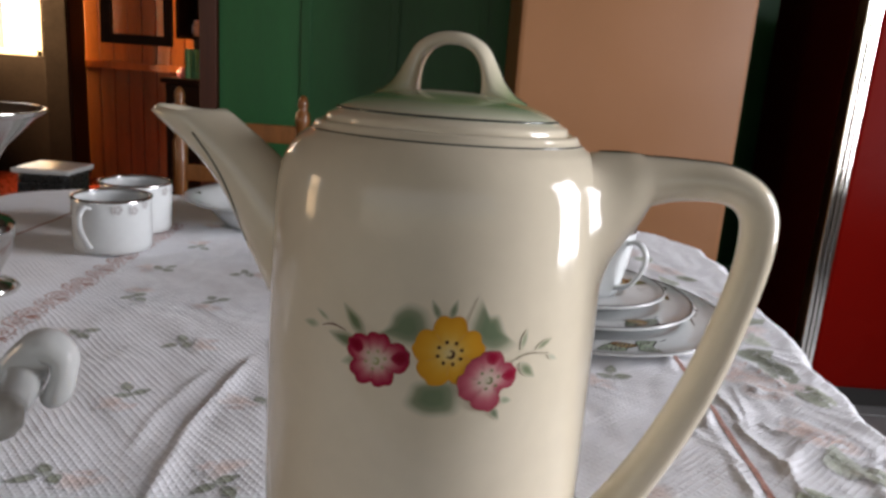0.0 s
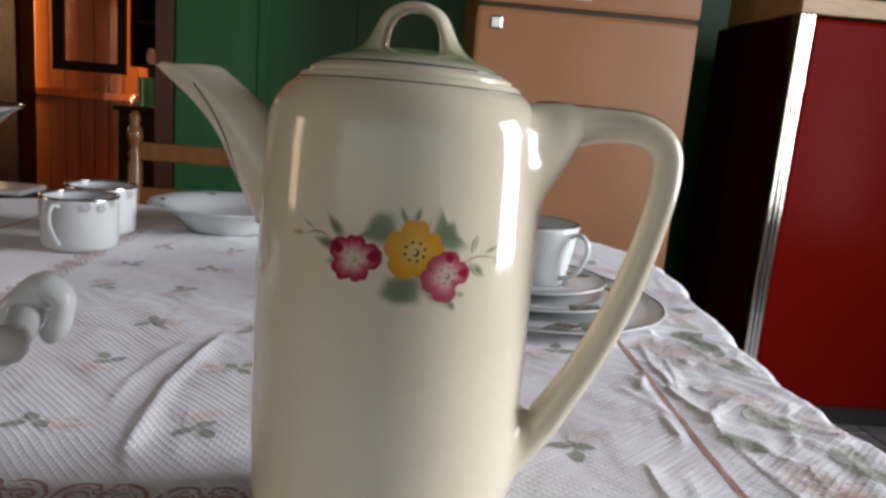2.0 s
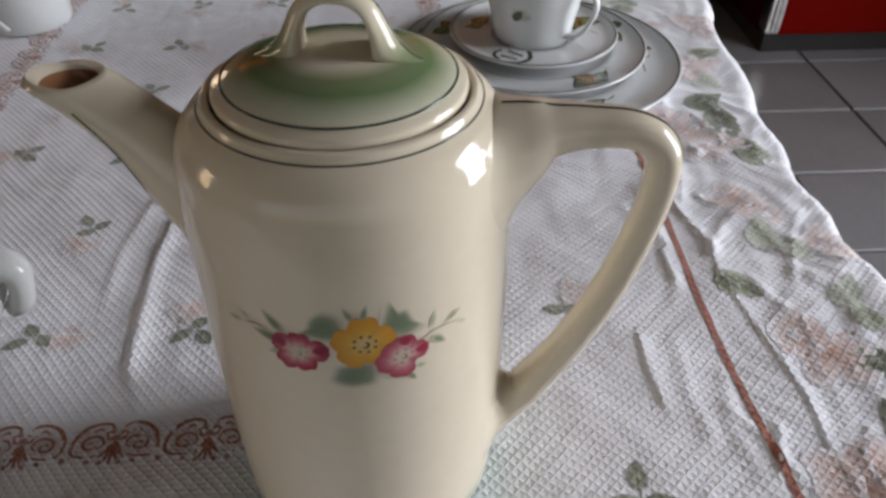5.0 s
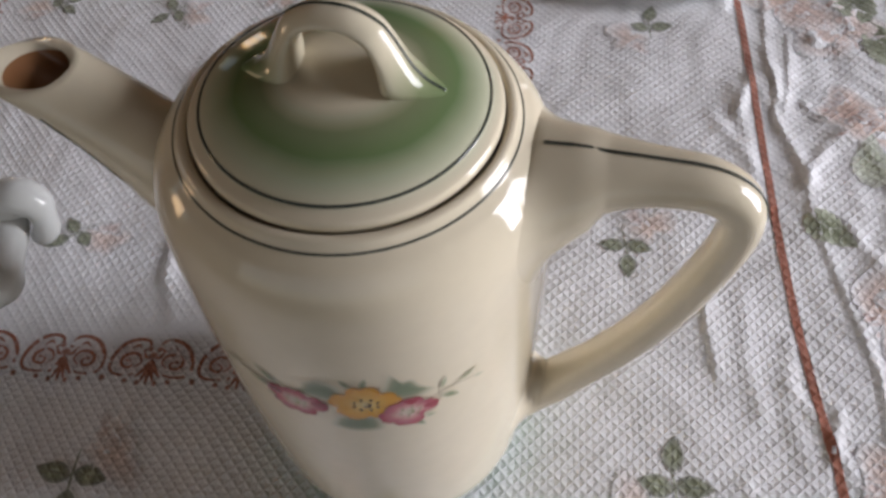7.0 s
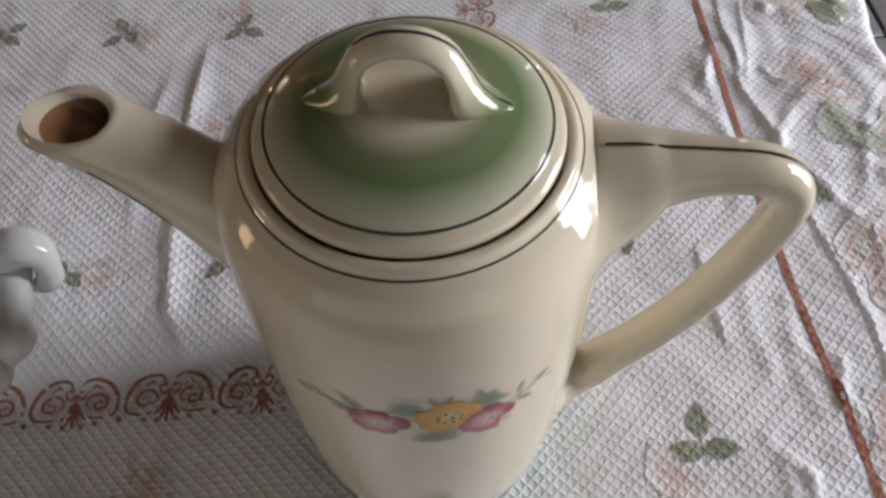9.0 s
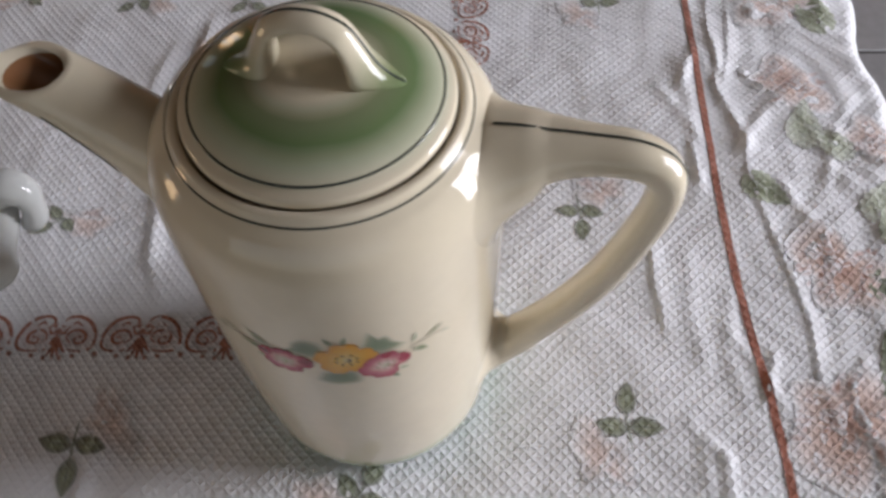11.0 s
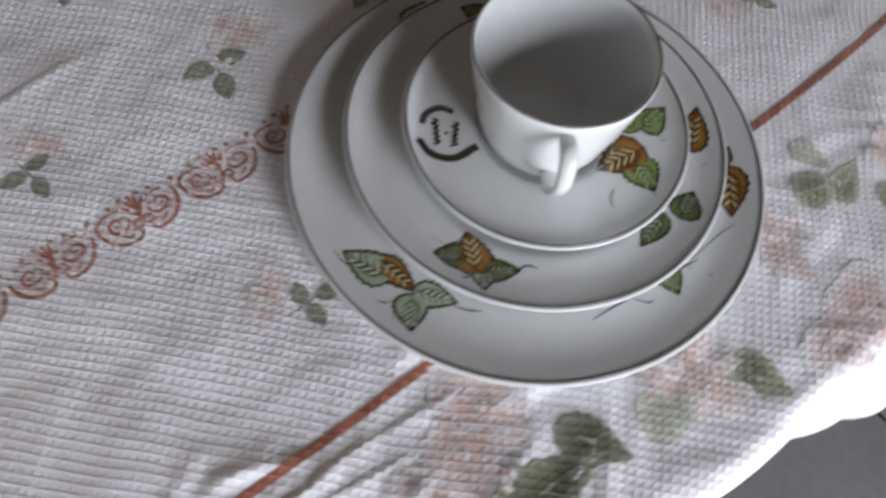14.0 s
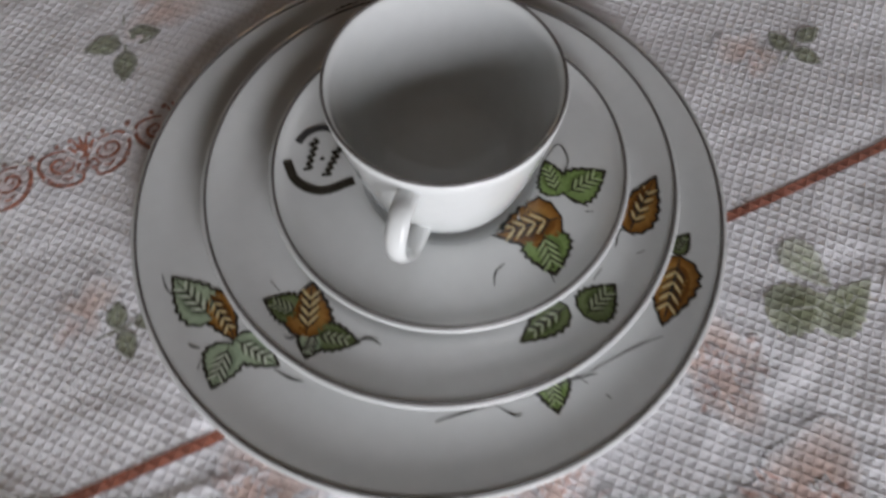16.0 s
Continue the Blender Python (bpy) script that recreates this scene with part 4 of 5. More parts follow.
def spray(dish, hf, name, leaves):
    """Printed leaves: radius and angle of the leaf's middle, direction, length, width in mm, colour."""
    for r, ang, d, ln, wd, c in leaves:
        p = Print()
        x, y = r * math.cos(radians(ang)), r * math.sin(radians(ang))
        ln, wd = ln * 0.001, wd * 0.001
        ux, uy = math.cos(radians(d)), math.sin(radians(d))
        col = {"b": BROWN, "o": OLIVE, "m": MINT, "g": (0.17, 0.25, 0.08)}[c]
        mid = {"b": (0.40, 0.22, 0.06), "o": (0.17, 0.20, 0.11), "m": (0.40, 0.47, 0.33), "g": (0.24, 0.34, 0.13)}[c]
        p.leaf(x - ux * (ln / 2 + 0.0009), y - uy * (ln / 2 + 0.0009), d, ln + 0.0030, wd + 0.0028, (INK, INK, INK), 0, None, teeth=1)
        p.leaf(x - ux * ln / 2, y - uy * ln / 2, d, ln, wd, (col, mid, col), 1, INK, teeth=1)
        px, py = -uy, ux
        half = [(x + ux * ln * (t - 0.5) + px * w * wd, y + uy * ln * (t - 0.5) + py * w * wd) for t, w in ((0.04, 0.0), (0.14, 0.20), (0.30, 0.36), (0.46, 0.40), (0.62, 0.34), (0.80, 0.20), (0.95, 0.0), (0.7, 0.02), (0.4, 0.02), (0.2, 0.02))]
        shade = tuple(0.55 * k for k in col)
        p.fan(half, (shade, shade, col), 1.4)
        pale = {"b": (0.58, 0.46, 0.24), "o": (0.30, 0.34, 0.22), "m": (0.55, 0.60, 0.48), "g": (0.38, 0.48, 0.24)}[c]
        for s in (-1, 1):
            for t in (0.16, 0.32, 0.48, 0.64):
                for dt, wide, ink, reach, layer in ((0.0, 0.0010, INK, 0.42, 2.4), (0.075, 0.0013, pale, 0.34, 2.0)):
                    q = (x + ux * ln * (t + dt - 0.5), y + uy * ln * (t + dt - 0.5))
                    a = radians(d + s * 42)
                    p.stroke([q, (q[0] + math.cos(a) * wd * reach * 0.5, q[1] + math.sin(a) * wd * reach * 0.5), (q[0] + math.cos(a) * wd * reach, q[1] + math.sin(a) * wd * reach)], wide, ink, layer)
        p.lay(name, on_dish(hf), "decor", dish)


def twigs(dish, hf, lines):
    for w, pts in lines:
        p = Print()
        p.stroke([(r * math.cos(radians(a)), r * math.sin(radians(a))) for r, a in pts], w, INK, 1.5)
        p.lay("twig_print", on_dish(hf), "decor", dish)


base = Matrix.Translation((STACK[0], STACK[1], TOP - 0.0016))
dinner, hd = plate("dinner_plate", "large white porcelain plate with brown and green leaf prints", "plate", 0.1290, 0.0140, 0.072, 0.080, 0.003, base, 0)
spray(dinner, hd, "leaf_print", ((0.1085, -89.2, -159, 25.6, 15, "m"), (0.1009, -82.3, 9, 24.3, 11, "b"), (0.0985, -69.7, 35, 20.8, 11, "m"), (0.1116, -72.5, -38, 17.8, 14, "m"), (0.1108, 41.9, -45, 31.1, 17, "b"), (0.1107, 53.1, 114, 9.8, 6, "o"), (0.0999, 5.2, -16, 14.6, 11.5, "g"), (0.108, 150, 60, 26, 18, "b"), (0.104, 165, 200, 22, 15, "g"), (0.110, 175, 120, 20, 15, "m")))
twigs(dinner, hd, ((0.0013, ((0.0985, -22.8), (0.0955, -14.1), (0.0970, 1.2), (0.1001, 10.4), (0.1043, 15.6))), (0.0009, ((0.0960, -8.4), (0.1019, -5.1), (0.1022, -3.4))), (0.0006, ((0.1019, 14.8), (0.1087, 26.2), (0.1153, 31.3))), (0.0010, ((0.0985, -63.4), (0.0975, -59), (0.0958, -55.6))), (0.0009, ((0.1144, -78.2), (0.1165, -79.2), (0.1176, -80.5))), (0.0008, ((0.1161, -91.7), (0.1175, -94), (0.1179, -97.1))), (0.0013, ((0.1128, 13.9), (0.115, 14.1))), (0.0009, ((0.0995, 11.6), (0.105, 12.6))), (0.0009, ((0.1180, -75.5), (0.1200, -74.5)))))
dessert, hs = plate("dessert_plate", "medium white porcelain plate with leaf prints, stacked on the large plate", "plate", 0.1025, 0.0140, 0.060, 0.066, 0.003, base @ Matrix.Translation((-0.004, 0.0075, 0.0088)), 0)
spray(dessert, hs, "leaf_print", ((0.0812, -64.9, 153, 22.4, 16, "b"), (0.0873, -70.9, -135, 14.1, 10.5, "o"), (0.0915, -58.3, -37, 10.0, 9, "m"), (0.0845, -54.1, 54, 17.2, 9.5, "o"), (0.0800, 6.9, -77, 22.6, 10.5, "o"), (0.0872, 22.6, 111, 17.1, 13.5, "o"), (0.0875, 54.8, 127, 28.0, 13, "b"), (0.082, 150, 30, 20, 15, "b"), (0.086, 162, 210, 16, 12, "g")))
twigs(dessert, hs, ((0.0011, ((0.0829, -48.9), (0.0790, -45.5), (0.0800, -41.4))), (0.0010, ((0.0919, -62.5), (0.0945, -63), (0.0955, -64.6))), (0.0007, ((0.0849, -79.5), (0.0843, -75.2))), (0.0011, ((0.081, 39.5), (0.0806, 45.5), (0.087, 45.0))), (0.0010, ((0.0800, 26.7), (0.0800, 31.3))), (0.0009, ((0.0900, 40.0), (0.0925, 41.5)))))
saucer, hc = plate("saucer", "small white porcelain saucer with leaf prints and a dark stamp", "saucer", 0.0757, 0.0135, 0.036, 0.036, 0.002, base @ Matrix.Translation((-0.003, 0.0115, 0.0178)), 0)
spray(saucer, hc, "leaf_print", ((0.0440, 22.8, -100, 27.5, 20, "b"), (0.0575, 19.2, -13, 18.5, 17, "g"), (0.0440, 54.8, 170, 16, 10.5, "g"), (0.0575, 55.0, 96, 19, 14, "g"), (0.052, 150, 40, 18, 13, "b"), (0.055, 165, 190, 14, 10, "g")))
twigs(saucer, hc, ((0.0008, ((0.0515, 0.6), (0.0537, -4.8), (0.059, -7.3))), (0.0008, ((0.0617, 18.4), (0.0644, 13.9), (0.069, 12.1))), (0.0012, ((0.0495, 47.5), (0.0566, 45.7), (0.0615, 45.0))), (0.0008, ((0.0401, 65.7), (0.0479, 76.1), (0.0508, 66.2), (0.0476, 56.1))), (0.0011, ((0.0610, 42.5), (0.0640, 43.5)))))
p = Print()     # maker's stamp: two arcs of unreadable lettering round two short lines
p.stroke([(-0.0370, -0.0545), (-0.0405, -0.0480), (-0.0390, -0.0405), (-0.0330, -0.0365)], 0.0032, (0.06, 0.06, 0.06), 1, 4, False)
p.stroke([(-0.0300, -0.0620), (-0.0190, -0.0615), (-0.0105, -0.0535), (-0.0095, -0.0395)], 0.0040, INK, 1, 5, False)
for x0, y0, x1, y1 in ((-0.0225, -0.0555, -0.0355, -0.0465), (-0.0165, -0.0495, -0.0270, -0.0390)):
    nx, ny = -(y1 - y0) / math.hypot(x1 - x0, y1 - y0), (x1 - x0) / math.hypot(x1 - x0, y1 - y0)
    p.stroke([(x0 + (x1 - x0) * i / 10 + nx * w, y0 + (y1 - y0) * i / 10 + ny * w) for i, w in enumerate((0.002, -0.0016, 0.0012, -0.0012, 0.0014, -0.0012, 0.0012, -0.0014, 0.0022, -0.0012, 0.0012))], 0.0014, INK, 1, 3, False)
p.blob(-0.0252, -0.0478, 0.0011, (INK, INK, INK), 1, 8, 0.1)
p.lay("stamp", on_dish(hc), "decor", saucer, "dark unreadable maker stamp")


def cup(name, label, place, r, h, taper, handle_w, group=""):
    ob = thing(name, label, "cup", place, group)
    rb = r * taper
    outer = [(0, 0.002), (rb * 0.72, 0.002), (rb * 0.74, 0.0), (rb * 0.88, 0.0), (rb * 0.95, 0.0012), (rb * 0.995, 0.0042), (rb + (r - rb) * 0.15, 0.010), (rb + (r - rb) * 0.55, h * 0.5), (r - 0.0008, h * 0.9), (r, h - 0.0008), (r - 0.0008, h)]
    inner = [(r - 0.0022, h - 0.0006), (r - 0.003, h * 0.9), (rb + (r - rb) * 0.5 - 0.003, h * 0.5), (rb * 0.97 - 0.002, 0.014), (rb * 0.75, 0.007), (0, 0.006)]
    part("bowl", lathe(outer + inner, 72), "white", ob)
    part("handle", sweep([(rb + (r - rb) * 0.85 - 0.002, 0, h * 0.86, 0.0022, 0.0045), (r + handle_w * 0.45, 0, h * 0.90, 0.0022, 0.0042), (r + handle_w * 0.92, 0, h * 0.80, 0.0022, 0.0040), (r + handle_w, 0, h * 0.64, 0.0022, 0.0038), (r + handle_w * 0.75, 0, h * 0.46, 0.0021, 0.0036), (r + handle_w * 0.25, 0, h * 0.26, 0.0022, 0.0038), (rb + 0.0005, 0, h * 0.16, 0.0026, 0.0044)], (0, 1, 0), 12, 6), "white", ob)
    return ob


coffee_cup = cup("coffee_cup", "small empty white porcelain cup standing on a saucer", base @ Matrix.Translation((-0.0045, 0.0108, 0.0178 + 0.0056)) @ pose(0, 0, 0, 0, 0, -41), 0.0448, 0.062, 0.76, 0.0165)
part("rim_line", torus(0.0439, 0.0619, 0.0006, 72), "grey_line", coffee_cup, "grey rim line")
p = Print()
p.blob(-0.047, 0.036, 0.008, ((0.25, 0.27, 0.22), (0.4, 0.42, 0.38), WHITE), 0, 16, 0.3, seed=3)
p.leaf(-0.052, 0.03, 60, 0.012, 0.007, (OLIVE, OLIVE, INK), 1, INK)
p.lay("leaf_print", lambda u, v, lift: np.stack(((0.0340 + 0.0108 * np.clip(v / 0.062, 0, 1) + 0.0006 + 0.0001 * lift) * np.cos(u / 0.036), (0.0340 + 0.0108 * np.clip(v / 0.062, 0, 1) + 0.0006 + 0.0001 * lift) * np.sin(u / 0.036), v), -1), "decor", coffee_cup)

# ---- pair of breakfast cups, bowl, sugar bowl, goblet ----
for i, (x, y, turn, r, h) in enumerate(((-0.320, 0.812, -102, 0.0405, 0.058), (-0.332, 0.905, -60, 0.0405, 0.058))):
    c = cup("breakfast_cup", "white porcelain cup with a worn silver rim and small grey flowers", Matrix.Translation((x, y, TOP + 0.0012)) @ pose(0, 0, 0, 0, 0, turn), r, h, 0.97, 0.014, "cups on the table")
    part("rim_band", lathe([(r + 0.0004, h - 0.0020), (r + 0.0004, h + 0.0004), (r - 0.0026, h + 0.0004), (r - 0.0026, h - 0.0020), (r + 0.0004, h - 0.0020)], 64), "silver_line", c, "worn silver rim band")
    for u, v, s in ((0.030, 0.050, 1.0), (0.047, 0.048, 0.9), (-0.030, 0.050, 0.9), (-0.044, 0.040, 1.1), (0.062, 0.052, 0.8)):
        p = Print()
        for a in range(0, 360, 72):
            p.blob(u + 0.003 * s * math.cos(radians(a)), v + 0.003 * s * math.sin(radians(a)), 0.0030 * s, ((0.33, 0.31, 0.30), (0.42, 0.40, 0.39), (0.6, 0.6, 0.6)), 0, 9, 0.2, seed=a)
        p.lay("flower_print", lambda u, v, lift, r=r, h=h: np.stack(((r * (0.97 + 0.03 * np.clip(v / h, 0, 1)) + 0.0006 + 0.0001 * lift) * np.cos(u / r), (r * (0.97 + 0.03 * np.clip(v / h, 0, 1)) + 0.0006 + 0.0001 * lift) * np.sin(u / r), v), -1), "decor", c)

bowl = thing("serving_bowl", "white porcelain serving bowl with a scalloped flaring rim", "bowl", Matrix.Translation((-0.192, 0.985, TOP + 0.001)))
bm = lathe([(0, 0.003), (0.052, 0.003), (0.053, 0.0), (0.057, 0.0), (0.062, 0.006), (0.074, 0.019), (0.088, 0.029), (0.104, 0.0335), (0.1050, 0.0348), (0.103, 0.0355), (0.088, 0.032), (0.074, 0.0235), (0.058, 0.010), (0, 0.008)], 96)
for v in bm.verts:
    r = math.hypot(v.co.x, v.co.y)
    if r > 0.07:
        s = 1 + 0.028 * (r - 0.07) / 0.035 * abs(math.cos(6 * math.atan2(v.co.y, v.co.x)))
        v.co.x *= s
        v.co.y *= s
part("dish", bm, "white", bowl)
for a in range(0, 360, 60):
    p = Print()
    branch(p, 0.090, a, [(0, 0, 60, 8, 5, "o"), (0, 0, -60, 7, 5, "b")], 0.9)
    p.lay("leaf_print", lambda u, v, lift: np.stack((u, v, np.interp(np.hypot(u, v), (0.074, 0.088, 0.103), (0.0235, 0.032, 0.0355)) + 0.0005 + 0.0001 * lift), -1), "decor", bowl)

sugar = thing("sugar_bowl", "white porcelain sugar bowl with a curled rococo handle and feet", "sugar bowl", Matrix.Translation((-0.2620, 0.338, TOP + 0.001)))
part("bowl", lathe([(0, 0.024), (0.02, 0.024), (0.034, 0.030), (0.048, 0.046), (0.053, 0.064), (0.049, 0.080), (0.051, 0.088), (0.048, 0.089), (0.045, 0.080), (0.049, 0.064), (0.042, 0.048), (0.022, 0.034), (0, 0.032)], 48), "white", sugar)
part("handle", sweep([(0.040, 0, 0.048, 0.018, 0.009), (0.070, -0.003, 0.050, 0.0175, 0.0090), (0.094, -0.006, 0.057, 0.0150, 0.0092), (0.107, -0.006, 0.070, 0.0112, 0.0092), (0.1155, -0.005, 0.082, 0.0092, 0.0092), (0.1225, -0.005, 0.0885, 0.0080, 0.0092), (0.1300, -0.005, 0.0842, 0.0066, 0.0084), (0.1312, -0.007, 0.0762, 0.0052, 0.0066), (0.1295, -0.009, 0.0690, 0.0058, 0.0070), (0.1250, -0.009, 0.0650, 0.0046, 0.0056)], (0, 1, 0), 18, 6), "white", sugar, "curled handle")
part("brace", sweep([(0.114, -0.006, 0.076, 0.0095, 0.0090), (0.117, -0.017, 0.073, 0.0080, 0.0080), (0.1185, -0.028, 0.0705, 0.0074, 0.0076), (0.1200, -0.039, 0.0700, 0.0094, 0.0095), (0.116, -0.047, 0.0680, 0.0060, 0.0064), (0.112, -0.0535, 0.0660, 0.0088, 0.0090), (0.098, -0.046, 0.058, 0.0080, 0.0080), (0.075, -0.030, 0.050, 0.0100, 0.0100), (0.040, -0.012, 0.046, 0.0080, 0.0080)], (0, 0.3, 1), 14, 5), "white", sugar, "lower scroll of the handle")
for a in range(0, 360, 90):
    foot = part("foot", sweep([(0.028, 0, 0.036, 0.007, 0.007), (0.042, 0, 0.022, 0.0062, 0.0062), (0.048, 0, 0.010, 0.0060, 0.0060), (0.056, 0, 0.0065, 0.0062, 0.0064)], (0, 1, 0), 10, 4), "white", sugar)
    foot.matrix_local = pose(0, 0, 0, 0, 0, a + 40)

goblet = thing("silver_goblet", "tarnished silver goblet with a flared bowl on a fluted foot", "goblet", Matrix.Translation((-0.363, 0.645, TOP + 0.001)))
part("base", lathe([(0, 0), (0.028, 0), (0.030, 0.003), (0.025, 0.008), (0.015, 0.013), (0.017, 0.020), (0.024, 0.032), (0.029, 0.048), (0.030, 0.060), (0.026, 0.065), (0.012, 0.071), (0.008, 0.080), (0.008, 0.095), (0, 0.095)], 40), "silver", goblet)
bm = lathe([(0, 0.094), (0.009, 0.094), (0.014, 0.105), (0.028, 0.128), (0.052, 0.152), (0.060, 0.157), (0.0605, 0.159), (0.058, 0.159), (0.048, 0.152), (0.024, 0.128), (0.011, 0.110), (0, 0.105)], 48)
part("bowl", bm, "silver", goblet)

# ---- the room: walls, ceiling, floor ----
def wall(name, lo, hi, material, label):
    ob = boxed(name, lo, hi, material, None, "", 0.0)
    return tagged(ob, label, "wall", kind="structure")


EAST, WEST, SOUTH, NORTH, FAR, HIGH = 2.2, -3.55, -1.9, 3.08, 5.2, 2.6
# east wall with a tall window
WY0, WY1, WZ0, WZ1 = 0.02, 0.98, 0.46, 2.05
for i, (lo, hi) in enumerate((((EAST, SOUTH, 0), (EAST + 0.14, WY0, HIGH)), ((EAST, WY1, 0), (EAST + 0.14, NORTH + 0.12, HIGH)), ((EAST, WY0, 0), (EAST + 0.14, WY1, WZ0)), ((EAST, WY0, WZ1), (EAST + 0.14, WY1, HIGH)))):
    wall("wall_east", lo, hi, "plaster", "aged plastered wall with a tall window")
# far-room stretch is near black: that room's dimness is put into its colour
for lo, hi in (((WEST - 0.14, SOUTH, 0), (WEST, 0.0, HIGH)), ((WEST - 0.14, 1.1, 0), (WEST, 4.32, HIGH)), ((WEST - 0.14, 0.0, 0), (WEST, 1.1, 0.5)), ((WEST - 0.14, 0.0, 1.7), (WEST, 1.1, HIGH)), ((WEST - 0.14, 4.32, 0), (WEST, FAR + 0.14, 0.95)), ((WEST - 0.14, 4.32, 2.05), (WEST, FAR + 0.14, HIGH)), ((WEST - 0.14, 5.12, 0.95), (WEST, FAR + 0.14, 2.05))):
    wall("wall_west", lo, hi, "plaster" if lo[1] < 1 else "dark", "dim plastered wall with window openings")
# the wide opening is made up, to let the south fill through
for lo, hi in (((WEST - 0.14, SOUTH - 0.14, 0), (-2.92, SOUTH, HIGH)), ((1.72, SOUTH - 0.14, 0), (EAST + 0.14, SOUTH, HIGH)), ((-2.92, SOUTH - 0.14, 0), (1.72, SOUTH, 0.68)), ((-2.92, SOUTH - 0.14, 2.02), (1.72, SOUTH, HIGH))):
    wall("wall_south", lo, hi, "plaster", "plain plastered wall with a window")
tagged(boxed("ceiling", (WEST - 0.14, SOUTH - 0.14, HIGH), (EAST + 0.14, FAR + 0.14, HIGH + 0.1), "ceiling", bevel=0), "pale boarded ceiling", "ceiling", kind="structure")

window = tagged(thing("window_1", "tall white-painted casement window, daylight outside", "window"), kind="structure")
for lo, hi in (((EAST + 0.03, WY0, WZ0), (EAST + 0.08, WY0 + 0.05, WZ1)), ((EAST + 0.03, WY1 - 0.05, WZ0), (EAST + 0.08, WY1, WZ1)), ((EAST + 0.03, WY0, WZ1 - 0.05), (EAST + 0.08, WY1, WZ1)), ((EAST + 0.03, WY0, WZ0), (EAST + 0.08, WY1, WZ0 + 0.05)), ((EAST + 0.035, 0.48, WZ0 + 0.05), (EAST + 0.075, 0.52, WZ1 - 0.05))):
    boxed("window_frame", lo, hi, "paint", window)
boxed("window_frame", (EAST + 0.035, WY0 + 0.05, 1.02), (EAST + 0.075, WY1 - 0.05, 1.055), "paint", window)
boxed("window_frame", (EAST + 0.035, WY0 + 0.05, 1.52), (EAST + 0.075, WY1 - 0.05, 1.555), "paint", window)
boxed("window_sill", (EAST - 0.04, WY0 - 0.04, WZ0 - 0.03), (EAST + 0.1, WY1 + 0.04, WZ0 - 0.002), "paint", window)

west_window = tagged(thing("window_3", "dark wooden casement window, daylight outside", "window"), kind="structure")
for lo, hi in (((WEST - 0.09, 0.0, 0.5), (WEST - 0.04, 0.06, 1.7)), ((WEST - 0.09, 1.04, 0.5), (WEST - 0.04, 1.1, 1.7)), ((WEST - 0.09, 0.52, 0.5), (WEST - 0.04, 0.57, 1.7)), ((WEST - 0.09, 0.06, 1.1), (WEST - 0.04, 0.52, 1.14)), ((WEST - 0.09, 0.57, 1.1), (WEST - 0.04, 1.04, 1.14))):
    boxed("window_frame", lo, hi, "trim", west_window)

# green boarded north wall, to the east of the passage
wall_north = tagged(thing("wall_north", "dark green painted board wall with narrow battens", "wall"), kind="structure")
x = -0.885
while x < EAST:
    x1 = min(x + 0.345, EAST)
    boxed("board", (x + 0.003, NORTH, 0.0), (x1 - 0.003, NORTH + 0.03, HIGH), "green", wall_north, bevel=0.003)
    boxed("batten", (x1 - 0.018, NORTH - 0.010, 0.0), (x1 + 0.018, NORTH - 0.001, HIGH), "green", wall_north, bevel=0.002)
    x += 0.345
boxed("backing", (-0.885, NORTH + 0.031, 0), (EAST, NORTH + 0.12, HIGH), "green", wall_north)
door_trim = tagged(boxed("trim_passage", (-0.955, NORTH - 0.02, 0), (-0.886, NORTH + 0.13, HIGH), "trim"), "dark red-brown wooden door post", "door frame", kind="structure")

# panelled far room
wall_far = tagged(thing("wall_far", "orange varnished pine panelling with a chair rail", "wall"), kind="structure")
x = -2.60
while x < -0.3:
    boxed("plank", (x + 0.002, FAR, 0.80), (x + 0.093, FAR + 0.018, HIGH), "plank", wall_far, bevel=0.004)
    # planks below the rail are a darker brown
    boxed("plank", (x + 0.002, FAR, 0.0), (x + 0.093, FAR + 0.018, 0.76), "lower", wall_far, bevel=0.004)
    x += 0.095
boxed("rail", (-2.60, FAR - 0.02, 0.755), (-0.3, FAR + 0.018, 0.805), "plank", wall_far)
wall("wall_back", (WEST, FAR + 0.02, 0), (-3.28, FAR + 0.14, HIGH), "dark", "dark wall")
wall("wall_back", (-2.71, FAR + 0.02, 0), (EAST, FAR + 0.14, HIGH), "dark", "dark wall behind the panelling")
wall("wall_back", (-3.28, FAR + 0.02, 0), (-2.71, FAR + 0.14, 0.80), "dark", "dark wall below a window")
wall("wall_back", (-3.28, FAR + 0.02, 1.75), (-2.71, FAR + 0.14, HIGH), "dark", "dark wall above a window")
wall("wall_passage", (-0.886, NORTH + 0.13, 0), (-0.78, FAR, HIGH), "plank", "varnished wooden partition")
far_window = tagged(thing("window_2", "small white window with a middle bar, bright outside", "window"), kind="structure")
for lo, hi in (((-3.28, FAR + 0.02, 0.80), (-3.24, FAR + 0.08, 1.75)), ((-2.75, FAR + 0.02, 0.80), (-2.71, FAR + 0.08, 1.75)), ((-3.03, FAR + 0.02, 0.80), (-2.99, FAR + 0.08, 1.75)), ((-3.28, FAR + 0.02, 0.80), (-2.71, FAR + 0.08, 0.84)), ((-3.28, FAR + 0.03, 1.18), (-2.71, FAR + 0.07, 1.20))):
    boxed("window_frame", lo, hi, "paint", far_window)
M["daylight"] = mat("bright_outdoors", (0.8, 0.8, 0.8), 1.0, glow=(1.0, 0.93, 0.86, 3.0))
